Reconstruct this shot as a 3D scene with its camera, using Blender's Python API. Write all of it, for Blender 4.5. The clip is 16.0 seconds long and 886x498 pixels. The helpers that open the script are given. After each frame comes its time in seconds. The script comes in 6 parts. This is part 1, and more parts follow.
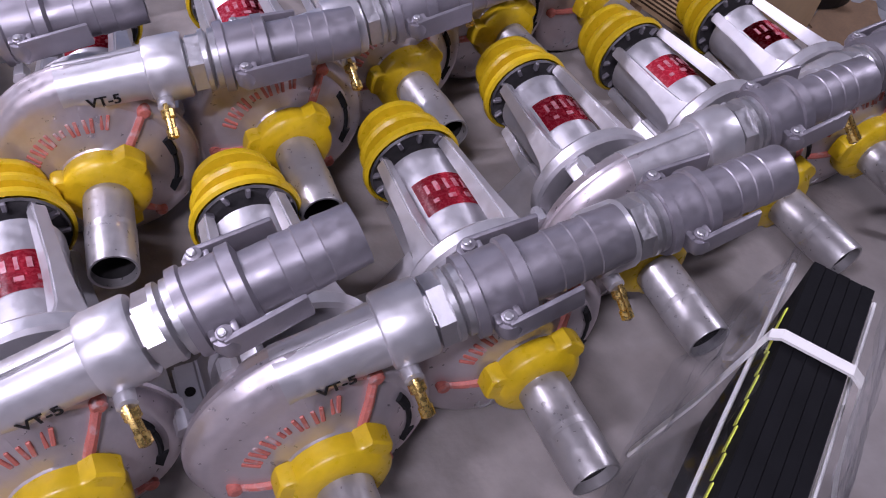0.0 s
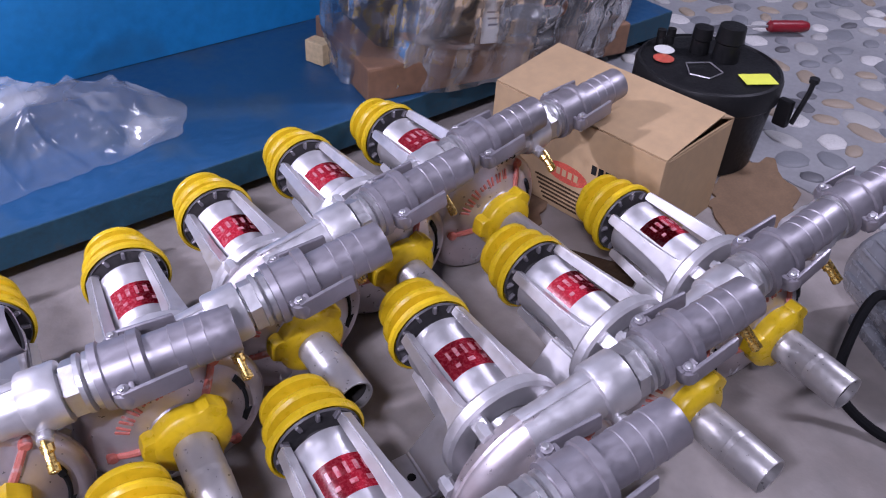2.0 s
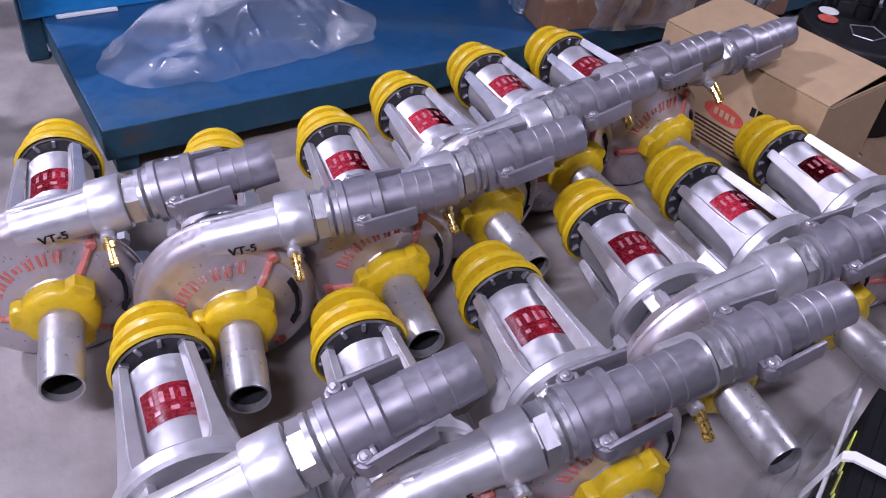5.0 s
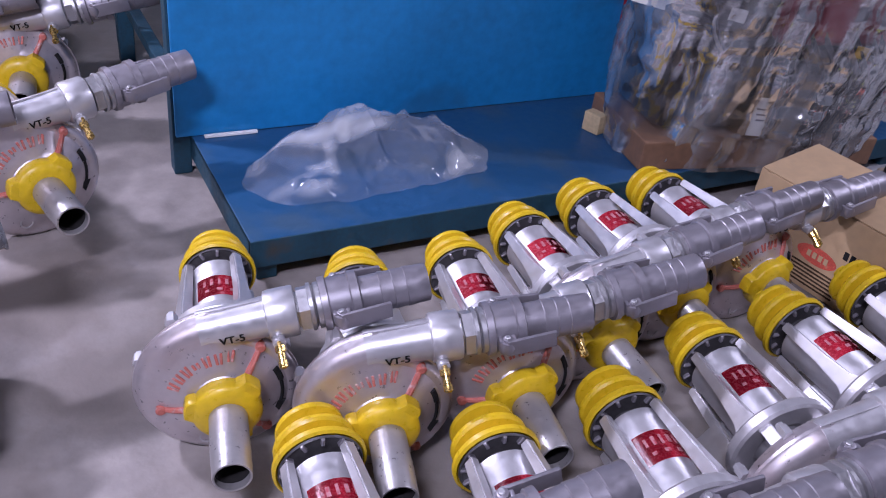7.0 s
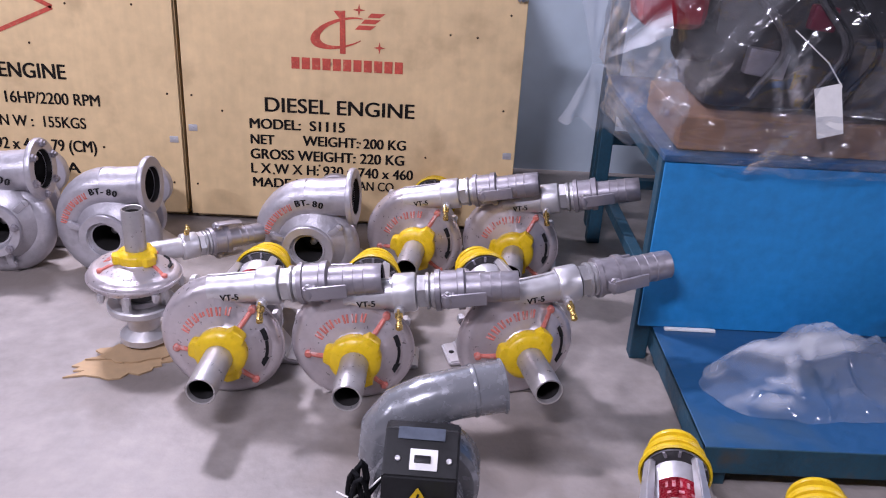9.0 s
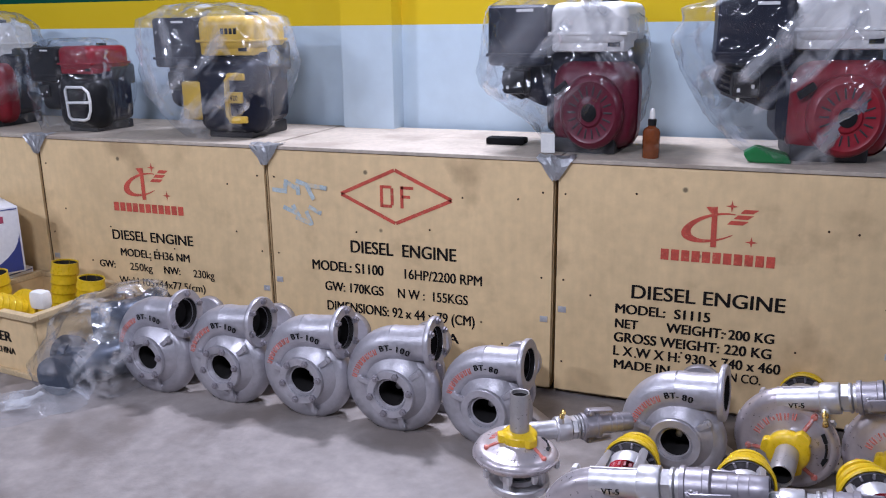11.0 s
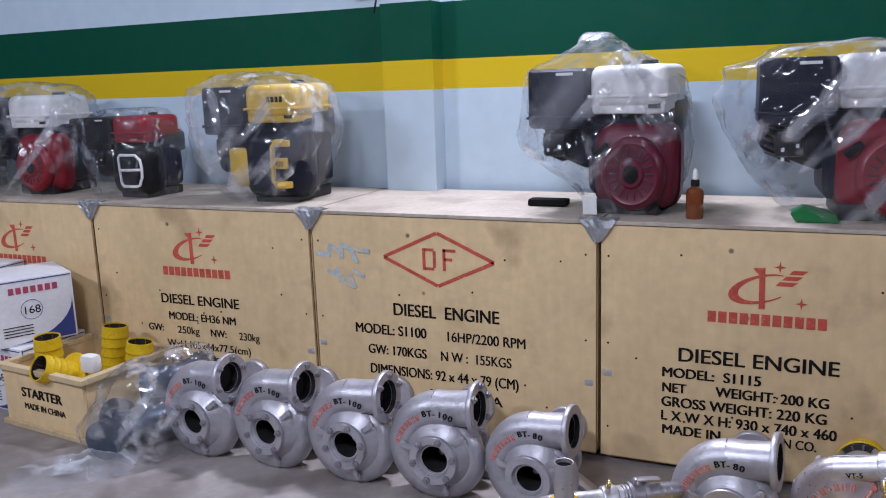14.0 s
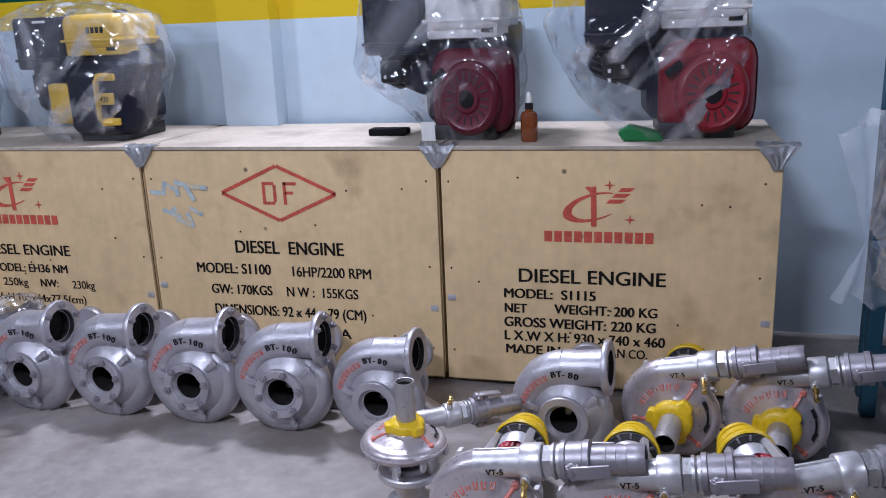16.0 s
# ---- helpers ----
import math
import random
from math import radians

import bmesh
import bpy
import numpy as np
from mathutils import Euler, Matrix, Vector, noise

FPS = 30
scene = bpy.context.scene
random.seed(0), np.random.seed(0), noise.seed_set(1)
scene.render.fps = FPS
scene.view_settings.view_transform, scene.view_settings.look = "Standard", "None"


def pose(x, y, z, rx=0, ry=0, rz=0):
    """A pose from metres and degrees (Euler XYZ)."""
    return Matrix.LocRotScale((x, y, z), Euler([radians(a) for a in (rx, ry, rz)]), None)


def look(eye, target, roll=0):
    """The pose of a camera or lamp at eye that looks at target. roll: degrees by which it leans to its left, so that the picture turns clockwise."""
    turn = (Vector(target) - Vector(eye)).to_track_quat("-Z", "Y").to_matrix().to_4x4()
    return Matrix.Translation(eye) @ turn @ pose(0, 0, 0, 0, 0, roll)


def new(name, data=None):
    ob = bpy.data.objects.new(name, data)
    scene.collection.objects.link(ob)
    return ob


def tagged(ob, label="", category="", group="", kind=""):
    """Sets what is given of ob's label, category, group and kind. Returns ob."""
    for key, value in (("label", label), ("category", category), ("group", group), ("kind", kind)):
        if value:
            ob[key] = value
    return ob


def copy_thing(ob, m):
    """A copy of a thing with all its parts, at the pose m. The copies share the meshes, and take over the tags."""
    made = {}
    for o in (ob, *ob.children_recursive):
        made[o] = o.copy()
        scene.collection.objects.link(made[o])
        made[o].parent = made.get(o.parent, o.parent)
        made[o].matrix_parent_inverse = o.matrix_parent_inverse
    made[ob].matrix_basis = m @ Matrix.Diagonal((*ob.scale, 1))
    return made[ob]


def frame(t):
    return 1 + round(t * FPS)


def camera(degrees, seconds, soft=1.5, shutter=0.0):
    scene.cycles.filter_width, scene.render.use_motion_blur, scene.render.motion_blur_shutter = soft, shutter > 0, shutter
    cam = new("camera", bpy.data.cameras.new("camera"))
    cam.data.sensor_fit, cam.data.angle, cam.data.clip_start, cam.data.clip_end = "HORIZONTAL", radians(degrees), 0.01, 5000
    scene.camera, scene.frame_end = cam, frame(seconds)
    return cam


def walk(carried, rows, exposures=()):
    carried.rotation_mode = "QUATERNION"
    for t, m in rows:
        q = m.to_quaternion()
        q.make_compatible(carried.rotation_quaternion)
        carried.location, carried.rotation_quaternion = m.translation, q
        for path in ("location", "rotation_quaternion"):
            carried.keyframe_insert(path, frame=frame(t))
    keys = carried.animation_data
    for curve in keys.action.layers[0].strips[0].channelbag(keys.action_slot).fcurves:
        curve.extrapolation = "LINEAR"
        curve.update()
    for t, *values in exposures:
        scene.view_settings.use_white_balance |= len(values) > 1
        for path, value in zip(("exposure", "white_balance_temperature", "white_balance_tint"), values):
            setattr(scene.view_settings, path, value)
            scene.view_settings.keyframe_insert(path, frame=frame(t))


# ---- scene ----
cam = camera(55.32, 16.0, soft=1.1)
PATH = [
    (0, (2.232, -2.451, 0.813), (3.157, -1.434, -0.640), 12.22),
    (0.5, (2.277, -2.432, 0.842), (3.169, -1.380, -0.606), 11.41),
    (1, (2.315, -2.416, 0.872), (3.217, -1.287, -0.511), 8.97),
    (1.5, (2.367, -2.412, 0.906), (3.364, -1.253, -0.383), 5.83),
    (2, (2.378, -2.405, 0.936), (3.439, -1.238, -0.294), 4.09),
    (2.5, (2.366, -2.392, 0.952), (3.435, -1.182, -0.228), 3.42),
    (3, (2.360, -2.392, 0.942), (3.400, -1.146, -0.227), 3.45),
    (3.5, (2.343, -2.412, 0.915), (3.346, -1.172, -0.293), 3.73),
    (4, (2.284, -2.413, 0.887), (3.193, -1.171, -0.391), 5.38),
    (4.2, (2.244, -2.424, 0.888), (3.089, -1.159, -0.411), 5.91),
    (6.3, (2.069, -2.496, 0.952), (3.112, -1.314, -0.278), 10.38),
    (6.5, (2.049, -2.489, 0.949), (3.105, -1.271, -0.233), 9.79),
    (7, (1.976, -2.471, 0.975), (2.849, -1.035, -0.110), 7.76),
    (7.5, (1.924, -2.461, 1.013), (2.541, -0.839, 0.017), 6.70),
    (8, (1.885, -2.457, 1.056), (2.281, -0.716, 0.154), 5.31),
    (8.5, (1.836, -2.463, 1.060), (2.041, -0.664, 0.211), 4.17),
    (9, (1.801, -2.473, 1.072), (1.841, -0.656, 0.238), 3.33),
    (9.5, (1.775, -2.479, 1.105), (1.659, -0.652, 0.301), 2.37),
    (10, (1.722, -2.509, 1.126), (1.416, -0.665, 0.414), 1.32),
    (10.2, (1.706, -2.524, 1.143), (1.299, -0.680, 0.483), 0.54),
    (12.3, (1.608, -2.573, 1.249), (0.714, -0.835, 0.827), -0.47),
    (12.5, (1.610, -2.575, 1.252), (0.696, -0.843, 0.848), -0.59),
    (13, (1.615, -2.575, 1.258), (0.692, -0.842, 0.879), -0.69),
    (13.5, (1.634, -2.559, 1.245), (0.743, -0.809, 0.865), -1.20),
    (14, (1.664, -2.543, 1.232), (0.860, -0.754, 0.839), -1.96),
    (14.5, (1.684, -2.536, 1.214), (0.929, -0.733, 0.794), -2.14),
    (15, (1.701, -2.521, 1.197), (1.006, -0.702, 0.741), -2.28),
    (15.5, (1.715, -2.513, 1.202), (1.129, -0.667, 0.703), -2.11),
    (16, (1.737, -2.514, 1.162), (1.232, -0.649, 0.642), -2.34),
]
walk(cam, [(t, look(eye, target, roll)) for t, eye, target, roll in PATH],
     [(0, 0.08, 6100, 28), (1.5, 0.20, 5900, 27), (2.0, 0.46, 5900, 26), (3.0, 0.58, 5950, 26), (3.5, 0.40, 5900, 27), (4, 0.20, 5850, 28), (6.5, 0.28, 5800, 27), (7.0, 0.10, 5750, 28), (7.5, 0.24, 5850, 26), (9, 0.21, 6150, 24), (10, 0.09, 6000, 19), (12.5, -0.38, 5700, 10), (14.0, -0.32, 5850, 12), (16, -0.30, 5700, 12)])

# ---- light ----
world = bpy.data.worlds.new("world")
scene.world = world
world.use_nodes = True
world.node_tree.nodes["Background"].inputs[0].default_value = (0.55, 0.6, 0.7, 1)
world.node_tree.nodes["Background"].inputs[1].default_value = 0.008


def area_lamp(name, eye, target, size_x, size_y, watts, colour):
    data = bpy.data.lights.new(name, "AREA")
    data.shape, data.size, data.size_y, data.energy, data.color = "RECTANGLE", size_x, size_y, watts, colour
    ob = new(name, data)
    ob.matrix_world = look(eye, target)
    return ob


area_lamp("wall_light_north", (0.45, 0.56, 2.72), (1.8, -1.5, 0.1), 0.45, 0.14, 112, (0.92, 0.90, 1.0))
area_lamp("tube_light_middle", (0.85, -3.15, 2.88), (1.3, -0.6, 0.5), 0.7, 0.12, 82, (0.90, 0.90, 1.0))
# west and east: fill lamps added out of view, for left wall and pebbled ground
area_lamp("tube_light_west", (-2.3, -3.3, 2.88), (-1.6, 0.5, 1.2), 0.7, 0.12, 80, (0.90, 0.90, 1.0))
area_lamp("tube_light_east", (5.3, -2.4, 2.88), (3.9, -1.2, 0.2), 0.12, 0.7, 44, (0.90, 0.90, 1.0))
scene.view_settings.exposure = 0.0

# ---- materials ----


def material(name, colour, rough=0.5, metal=0.0, vary=0.15, scale=8.0, bump=0.0, bump_scale=60.0, stain=None, coat=0.0, spec=0.5):
    """A procedural surface: two scales of tone, a rough relief and, if given, stains of another colour."""
    m = bpy.data.materials.new(name)
    m.use_nodes = True
    n, l = m.node_tree.nodes, m.node_tree.links
    b = n["Principled BSDF"]
    b.inputs["Metallic"].default_value = metal
    b.inputs["Coat Weight"].default_value = coat
    b.inputs["Specular IOR Level"].default_value = spec
    geo = n.new("ShaderNodeTexCoord")
    info = n.new("ShaderNodeObjectInfo")
    shift = n.new("ShaderNodeVectorMath")
    shift.operation = "MULTIPLY_ADD"
    l.new(info.outputs["Random"], shift.inputs[0])
    shift.inputs[1].default_value = (7.0, 5.0, 3.0)
    l.new(geo.outputs["Object"], shift.inputs[2])
    big, small = n.new("ShaderNodeTexNoise"), n.new("ShaderNodeTexNoise")
    big.inputs["Scale"].default_value, small.inputs["Scale"].default_value = scale, scale * 9
    big.inputs["Detail"].default_value = small.inputs["Detail"].default_value = 5
    for t in (big, small):
        l.new(shift.outputs[0], t.inputs["Vector"])
    add = n.new("ShaderNodeMath")
    add.operation = "ADD"
    l.new(big.outputs["Fac"], add.inputs[0])
    l.new(small.outputs["Fac"], add.inputs[1])
    span = n.new("ShaderNodeMapRange")
    span.inputs["From Min"].default_value, span.inputs["From Max"].default_value = 0.7, 1.3
    span.inputs["To Min"].default_value, span.inputs["To Max"].default_value = 1 - vary, 1 + vary
    l.new(add.outputs[0], span.inputs["Value"])
    mul = n.new("ShaderNodeVectorMath")
    mul.operation = "SCALE"
    mul.inputs[0].default_value = colour
    l.new(span.outputs[0], mul.inputs["Scale"])
    out = mul.outputs[0]
    if stain:
        mix = n.new("ShaderNodeMix")
        mix.data_type = "RGBA"
        spot = n.new("ShaderNodeTexNoise")
        spot.inputs["Scale"].default_value, spot.inputs["Detail"].default_value = stain[1], 6
        l.new(shift.outputs[0], spot.inputs["Vector"])
        ramp = n.new("ShaderNodeMapRange")
        ramp.inputs["From Min"].default_value, ramp.inputs["From Max"].default_value = stain[2], stain[2] + 0.14
        ramp.inputs["To Max"].default_value = stain[3]
        l.new(spot.outputs["Fac"], ramp.inputs["Value"])
        l.new(ramp.outputs[0], mix.inputs["Factor"])
        l.new(out, mix.inputs["A"])
        mix.inputs["B"].default_value = (*stain[0], 1)
        out = mix.outputs["Result"]
    l.new(out, b.inputs["Base Color"])
    r = n.new("ShaderNodeMapRange")
    r.inputs["From Min"].default_value, r.inputs["From Max"].default_value = 0.3, 0.7
    r.inputs["To Min"].default_value, r.inputs["To Max"].default_value = max(rough - 0.1, 0.03), min(rough + 0.1, 1)
    l.new(small.outputs["Fac"], r.inputs["Value"])
    l.new(r.outputs[0], b.inputs["Roughness"])
    if bump:
        bt, bn = n.new("ShaderNodeTexNoise"), n.new("ShaderNodeBump")
        bt.inputs["Scale"].default_value, bt.inputs["Detail"].default_value = bump_scale, 4
        l.new(shift.outputs[0], bt.inputs["Vector"])
        bn.inputs["Strength"].default_value, bn.inputs["Distance"].default_value = bump, 0.003
        l.new(bt.outputs["Fac"], bn.inputs["Height"])
        l.new(bn.outputs[0], b.inputs["Normal"])
    return m


def plywood(name, colour):
    """Rotary-cut plywood: long pale grain along x, knots and grey dirt."""
    m = material(name, colour, 0.6, 0, 0.10, 3.0, 0.12, 90, ((0.24, 0.15, 0.075), 4.2, 0.57, 0.5))
    n, l = m.node_tree.nodes, m.node_tree.links
    b = n["Principled BSDF"]
    src = b.inputs["Base Color"].links[0].from_socket
    co, mp, grain = n.new("ShaderNodeTexCoord"), n.new("ShaderNodeMapping"), n.new("ShaderNodeTexNoise")
    mp.inputs["Scale"].default_value = (14, 14, 1.6)
    grain.inputs["Scale"].default_value, grain.inputs["Detail"].default_value = 3, 8
    l.new(co.outputs["Object"], mp.inputs["Vector"])
    l.new(mp.outputs[0], grain.inputs["Vector"])
    vor, knot = n.new("ShaderNodeTexVoronoi"), n.new("ShaderNodeMapRange")
    vor.inputs["Scale"].default_value = 5.5
    l.new(co.outputs["Object"], vor.inputs["Vector"])
    knot.inputs["From Min"].default_value, knot.inputs["From Max"].default_value = 0.035, 0.06
    knot.inputs["To Min"].default_value = 0.25
    l.new(vor.outputs["Distance"], knot.inputs["Value"])
    g = n.new("ShaderNodeMapRange")
    g.inputs["From Min"].default_value, g.inputs["From Max"].default_value = 0.3, 0.7
    g.inputs["To Min"].default_value, g.inputs["To Max"].default_value = 0.96, 1.03
    l.new(grain.outputs["Fac"], g.inputs["Value"])
    k = n.new("ShaderNodeMath")
    k.operation = "MULTIPLY"
    l.new(g.outputs[0], k.inputs[0])
    l.new(knot.outputs[0], k.inputs[1])
    s = n.new("ShaderNodeVectorMath")
    s.operation = "SCALE"
    l.new(src, s.inputs[0])
    l.new(k.outputs[0], s.inputs["Scale"])
    l.new(s.outputs[0], b.inputs["Base Color"])
    return m


def film(name, haze, painted_sheen, gloss, turn=0.0, scale=26.0, long=8.0, bump_size=0.006, cut=0.60, clear_to=0.44, gain=5.0):
    """Creased clear plastic film: see-through, patchily hazy, glossy; long creases along one way carry painted pale
    sheen.
    """
    m = bpy.data.materials.new(name)
    m.use_nodes = True
    n, l = m.node_tree.nodes, m.node_tree.links
    n.remove(n["Principled BSDF"])

    def calc(op, a, b=None):
        k = n.new("ShaderNodeMath")
        k.operation = op
        for slot, v in ((0, a), (1, b)):
            if v is None:
                continue
            if isinstance(v, (int, float)):
                k.inputs[slot].default_value = v
            else:
                l.new(v, k.inputs[slot])
        return k.outputs[0]

    def cloud(vector, size, detail, warp):
        t = n.new("ShaderNodeTexNoise")
        t.inputs["Scale"].default_value, t.inputs["Detail"].default_value, t.inputs["Distortion"].default_value = size, detail, warp
        l.new(vector, t.inputs["Vector"])
        return t.outputs["Fac"]

    co, info, shift = n.new("ShaderNodeTexCoord"), n.new("ShaderNodeObjectInfo"), n.new("ShaderNodeVectorMath")
    shift.operation = "MULTIPLY_ADD"
    l.new(info.outputs["Random"], shift.inputs[0])
    shift.inputs[1].default_value = (9.0, 4.0, 6.0)
    l.new(co.outputs["Object"], shift.inputs[2])
    ways = []
    for angle, stretch in ((turn, long), (turn * -0.6 + 12, long * 0.6)):
        mp = n.new("ShaderNodeMapping")
        mp.vector_type = "TEXTURE"
        mp.inputs["Rotation"].default_value = (0, radians(angle), 0)
        mp.inputs["Scale"].default_value = (1, 1, stretch)
        l.new(shift.outputs[0], mp.inputs["Vector"])
        ways.append(mp.outputs[0])
    lines = calc("MULTIPLY", calc("MAXIMUM", calc("SUBTRACT", cloud(ways[0], scale, 2, 0.2), cut), 0.0), 7.0)
    cross = calc("MULTIPLY", calc("MAXIMUM", calc("SUBTRACT", cloud(ways[1], scale * 0.8, 2, 0.3), cut + 0.03), 0.0), 6.0)
    soft = cloud(ways[0], scale * 0.34, 7, 0.5)
    patch = calc("MAXIMUM", calc("MULTIPLY", calc("SUBTRACT", soft, clear_to), gain), 0.0)
    crease = calc("MINIMUM", calc("ADD", lines, cross), 1.0)
    # highlights along the creases are mixed in as pale diffuse colour
    milk = calc("ADD", calc("MULTIPLY", calc("ADD", patch, 0.10), haze), calc("MULTIPLY", crease, painted_sheen))
    milk = calc("MINIMUM", milk, 0.85)
    bump = n.new("ShaderNodeBump")
    bump.inputs["Strength"].default_value, bump.inputs["Distance"].default_value = 0.8, bump_size
    cells = n.new("ShaderNodeTexVoronoi")
    cells.inputs["Scale"].default_value = scale * 1.1
    bend = n.new("ShaderNodeVectorMath")
    bend.operation = "ADD"
    wave = n.new("ShaderNodeTexNoise")
    wave.inputs["Scale"].default_value = scale * 0.5
    l.new(ways[0], wave.inputs["Vector"])
    l.new(ways[0], bend.inputs[0])
    drift = n.new("ShaderNodeVectorMath")
    drift.operation = "SCALE"
    drift.inputs["Scale"].default_value = 0.12
    l.new(wave.outputs["Color"], drift.inputs[0])
    l.new(drift.outputs[0], bend.inputs[1])
    l.new(bend.outputs[0], cells.inputs["Vector"])
    l.new(calc("ADD", soft, calc("MULTIPLY", cells.outputs["Distance"], 0.9)), bump.inputs["Height"])
    clear, diff, glo = n.new("ShaderNodeBsdfTransparent"), n.new("ShaderNodeBsdfDiffuse"), n.new("ShaderNodeBsdfGlossy")
    clear.inputs[0].default_value = (0.95, 0.96, 0.98, 1)
    diff.inputs[0].default_value = (0.82, 0.83, 0.86, 1)
    glo.inputs["Roughness"].default_value = 0.11
    l.new(bump.outputs[0], glo.inputs["Normal"])
    a, c = n.new("ShaderNodeMixShader"), n.new("ShaderNodeMixShader")
    l.new(milk, a.inputs[0])
    l.new(clear.outputs[0], a.inputs[1])
    l.new(diff.outputs[0], a.inputs[2])
    rim = n.new("ShaderNodeLayerWeight")
    rim.inputs["Blend"].default_value = 0.22
    shine = calc("ADD", calc("MULTIPLY", crease, gloss * 3.0), gloss * 0.35)
    shine = calc("MINIMUM", calc("ADD", shine, calc("MULTIPLY", rim.outputs["Facing"], gloss * 1.8)), 0.8)
    l.new(shine, c.inputs[0])
    l.new(a.outputs[0], c.inputs[1])
    l.new(glo.outputs[0], c.inputs[2])
    l.new(c.outputs[0], n["Material Output"].inputs["Surface"])
    return m


M = {}
M["silver"] = material("silver_paint", (0.60, 0.585, 0.60), 0.41, 0.70, 0.07, 9, 0.035, 420, ((0.33, 0.31, 0.31), 16, 0.60, 0.4))
M["cast"] = material("grey_cast_aluminium", (0.31, 0.29, 0.315), 0.44, 0.65, 0.08, 12, 0.035, 520, ((0.17, 0.16, 0.165), 9, 0.56, 0.5))
M["casing"] = material("pinkish_silver_paint", (0.55, 0.50, 0.515), 0.36, 0.66, 0.08, 12, 0.035, 380, ((0.46, 0.36, 0.35), 11, 0.57, 0.45))
M["dull_silver"] = material("dull_silver_paint", (0.46, 0.445, 0.475), 0.40, 0.58, 0.10, 9, 0.22, 190, ((0.24, 0.23, 0.24), 12, 0.57, 0.5))
M["zinc"] = material("zinc_plated_steel", (0.50, 0.49, 0.50), 0.42, 0.85, 0.1, 20, 0.1, 200)
M["yellow"] = material("yellow_enamel", (0.66, 0.44, 0.006), 0.34, 0, 0.12, 10, 0.15, 90, ((0.42, 0.24, 0.01), 14, 0.63, 0.5))
M["dark"] = material("dark_iron", (0.035, 0.034, 0.036), 0.5, 0.3, 0.3, 20, 0.2, 120)
# near-black base colour puts the shade inside bores and holes into the paint
M["hollow_shade"] = material("shaded_bore_black", (0.022, 0.02, 0.02), 0.8, 0.0, 0.3, 20, 0, 60, None, 0, 0.2)
M["steel"] = material("dull_steel_pipe", (0.42, 0.40, 0.395), 0.36, 0.6, 0.08, 14, 0.06, 120, ((0.24, 0.22, 0.21), 18, 0.6, 0.4))
M["brass"] = material("brass", (0.62, 0.43, 0.14), 0.28, 0.95, 0.12, 30)
M["label_red"] = material("red_foil_label", (0.40, 0.018, 0.035), 0.26, 0, 0.3, 30, 0, 60, ((0.60, 0.30, 0.32), 55, 0.60, 0.5))
M["label_print"] = material("worn_label_print", (0.47, 0.19, 0.21), 0.35, 0, 0.15, 60, 0, 60, ((0.40, 0.04, 0.06), 150, 0.50, 0.9))
M["paint_red"] = material("faded_red_paint", (0.52, 0.15, 0.115), 0.5, 0.1, 0.2, 60, 0, 60, ((0.55, 0.47, 0.46), 75, 0.54, 0.75))
M["ink"] = material("black_ink", (0.014, 0.014, 0.015), 0.65, 0, 0.3, 60, 0, 60, None, 0, 0.15)
M["stencil"] = material("black_stencil_ink", (0.014, 0.012, 0.011), 0.75, 0, 0.4, 30, 0, 60, ((0.40, 0.30, 0.17), 90, 0.64, 0.35), 0, 0.08)
M["red_print"] = material("red_stencil_ink", (0.50, 0.075, 0.045), 0.75, 0, 0.3, 30, 0, 60, ((0.60, 0.36, 0.2), 90, 0.60, 0.5))
M["blue_chalk"] = material("blue_chalk", (0.40, 0.47, 0.48), 0.85, 0, 0.3, 60, 0, 60, ((0.62, 0.50, 0.32), 45, 0.48, 0.95))
M["ply"] = plywood("plywood", (0.70, 0.515, 0.275))
M["ply_top"] = material("dusty_plywood", (0.42, 0.36, 0.29), 0.75, 0, 0.2, 5, 0.2, 80, ((0.24, 0.19, 0.15), 4, 0.55, 0.6))
M["batten"] = material("pine_batten", (0.55, 0.42, 0.24), 0.65, 0, 0.2, 12, 0.2, 90)
M["gap"] = material("dark_wood_edge", (0.055, 0.034, 0.02), 0.8, 0, 0.3, 30, 0, 60, None, 0, 0.1)
M["tin"] = material("tin_plate", (0.62, 0.63, 0.65), 0.38, 0.6, 0.12, 14, 0.15, 40)
M["blue"] = material("blue_enamel", (0.014, 0.20, 0.47), 0.38, 0, 0.16, 4, 0.1, 60, ((0.02, 0.10, 0.20), 5, 0.58, 0.6))
M["blue_worn"] = material("worn_blue_enamel", (0.014, 0.072, 0.17), 0.45, 0, 0.12, 5, 0.15, 60, ((0.05, 0.085, 0.12), 6, 0.5, 0.6))
M["blue_rim"] = material("dirty_teal_rim", (0.009, 0.052, 0.085), 0.6, 0, 0.3, 12, 0.2, 80, ((0.06, 0.045, 0.03), 12, 0.56, 0.7))
M["card"] = material("brown_cardboard", (0.42, 0.285, 0.155), 0.8, 0, 0.1, 6, 0.08, 120, ((0.36, 0.23, 0.12), 5, 0.58, 0.5))
M["board"] = material("brown_packing_board", (0.22, 0.12, 0.07), 0.8, 0, 0.2, 6, 0.1, 80)
M["card_dark"] = material("cardboard_edge", (0.20, 0.125, 0.07), 0.85, 0, 0.2, 20)
M["black"] = material("black_plastic", (0.012, 0.012, 0.013), 0.42, 0, 0.25, 14, 0.1, 120, None, 0, 0.22)
M["rubber"] = material("black_rubber", (0.007, 0.007, 0.008), 0.85, 0, 0.3, 25, 0.1, 100, None, 0, 0.12)
M["sticker"] = material("bright_yellow_sticker", (0.74, 0.78, 0.08), 0.5, 0, 0.05, 10)
M["white"] = material("white_plastic", (0.76, 0.74, 0.70), 0.4, 0, 0.06, 8)
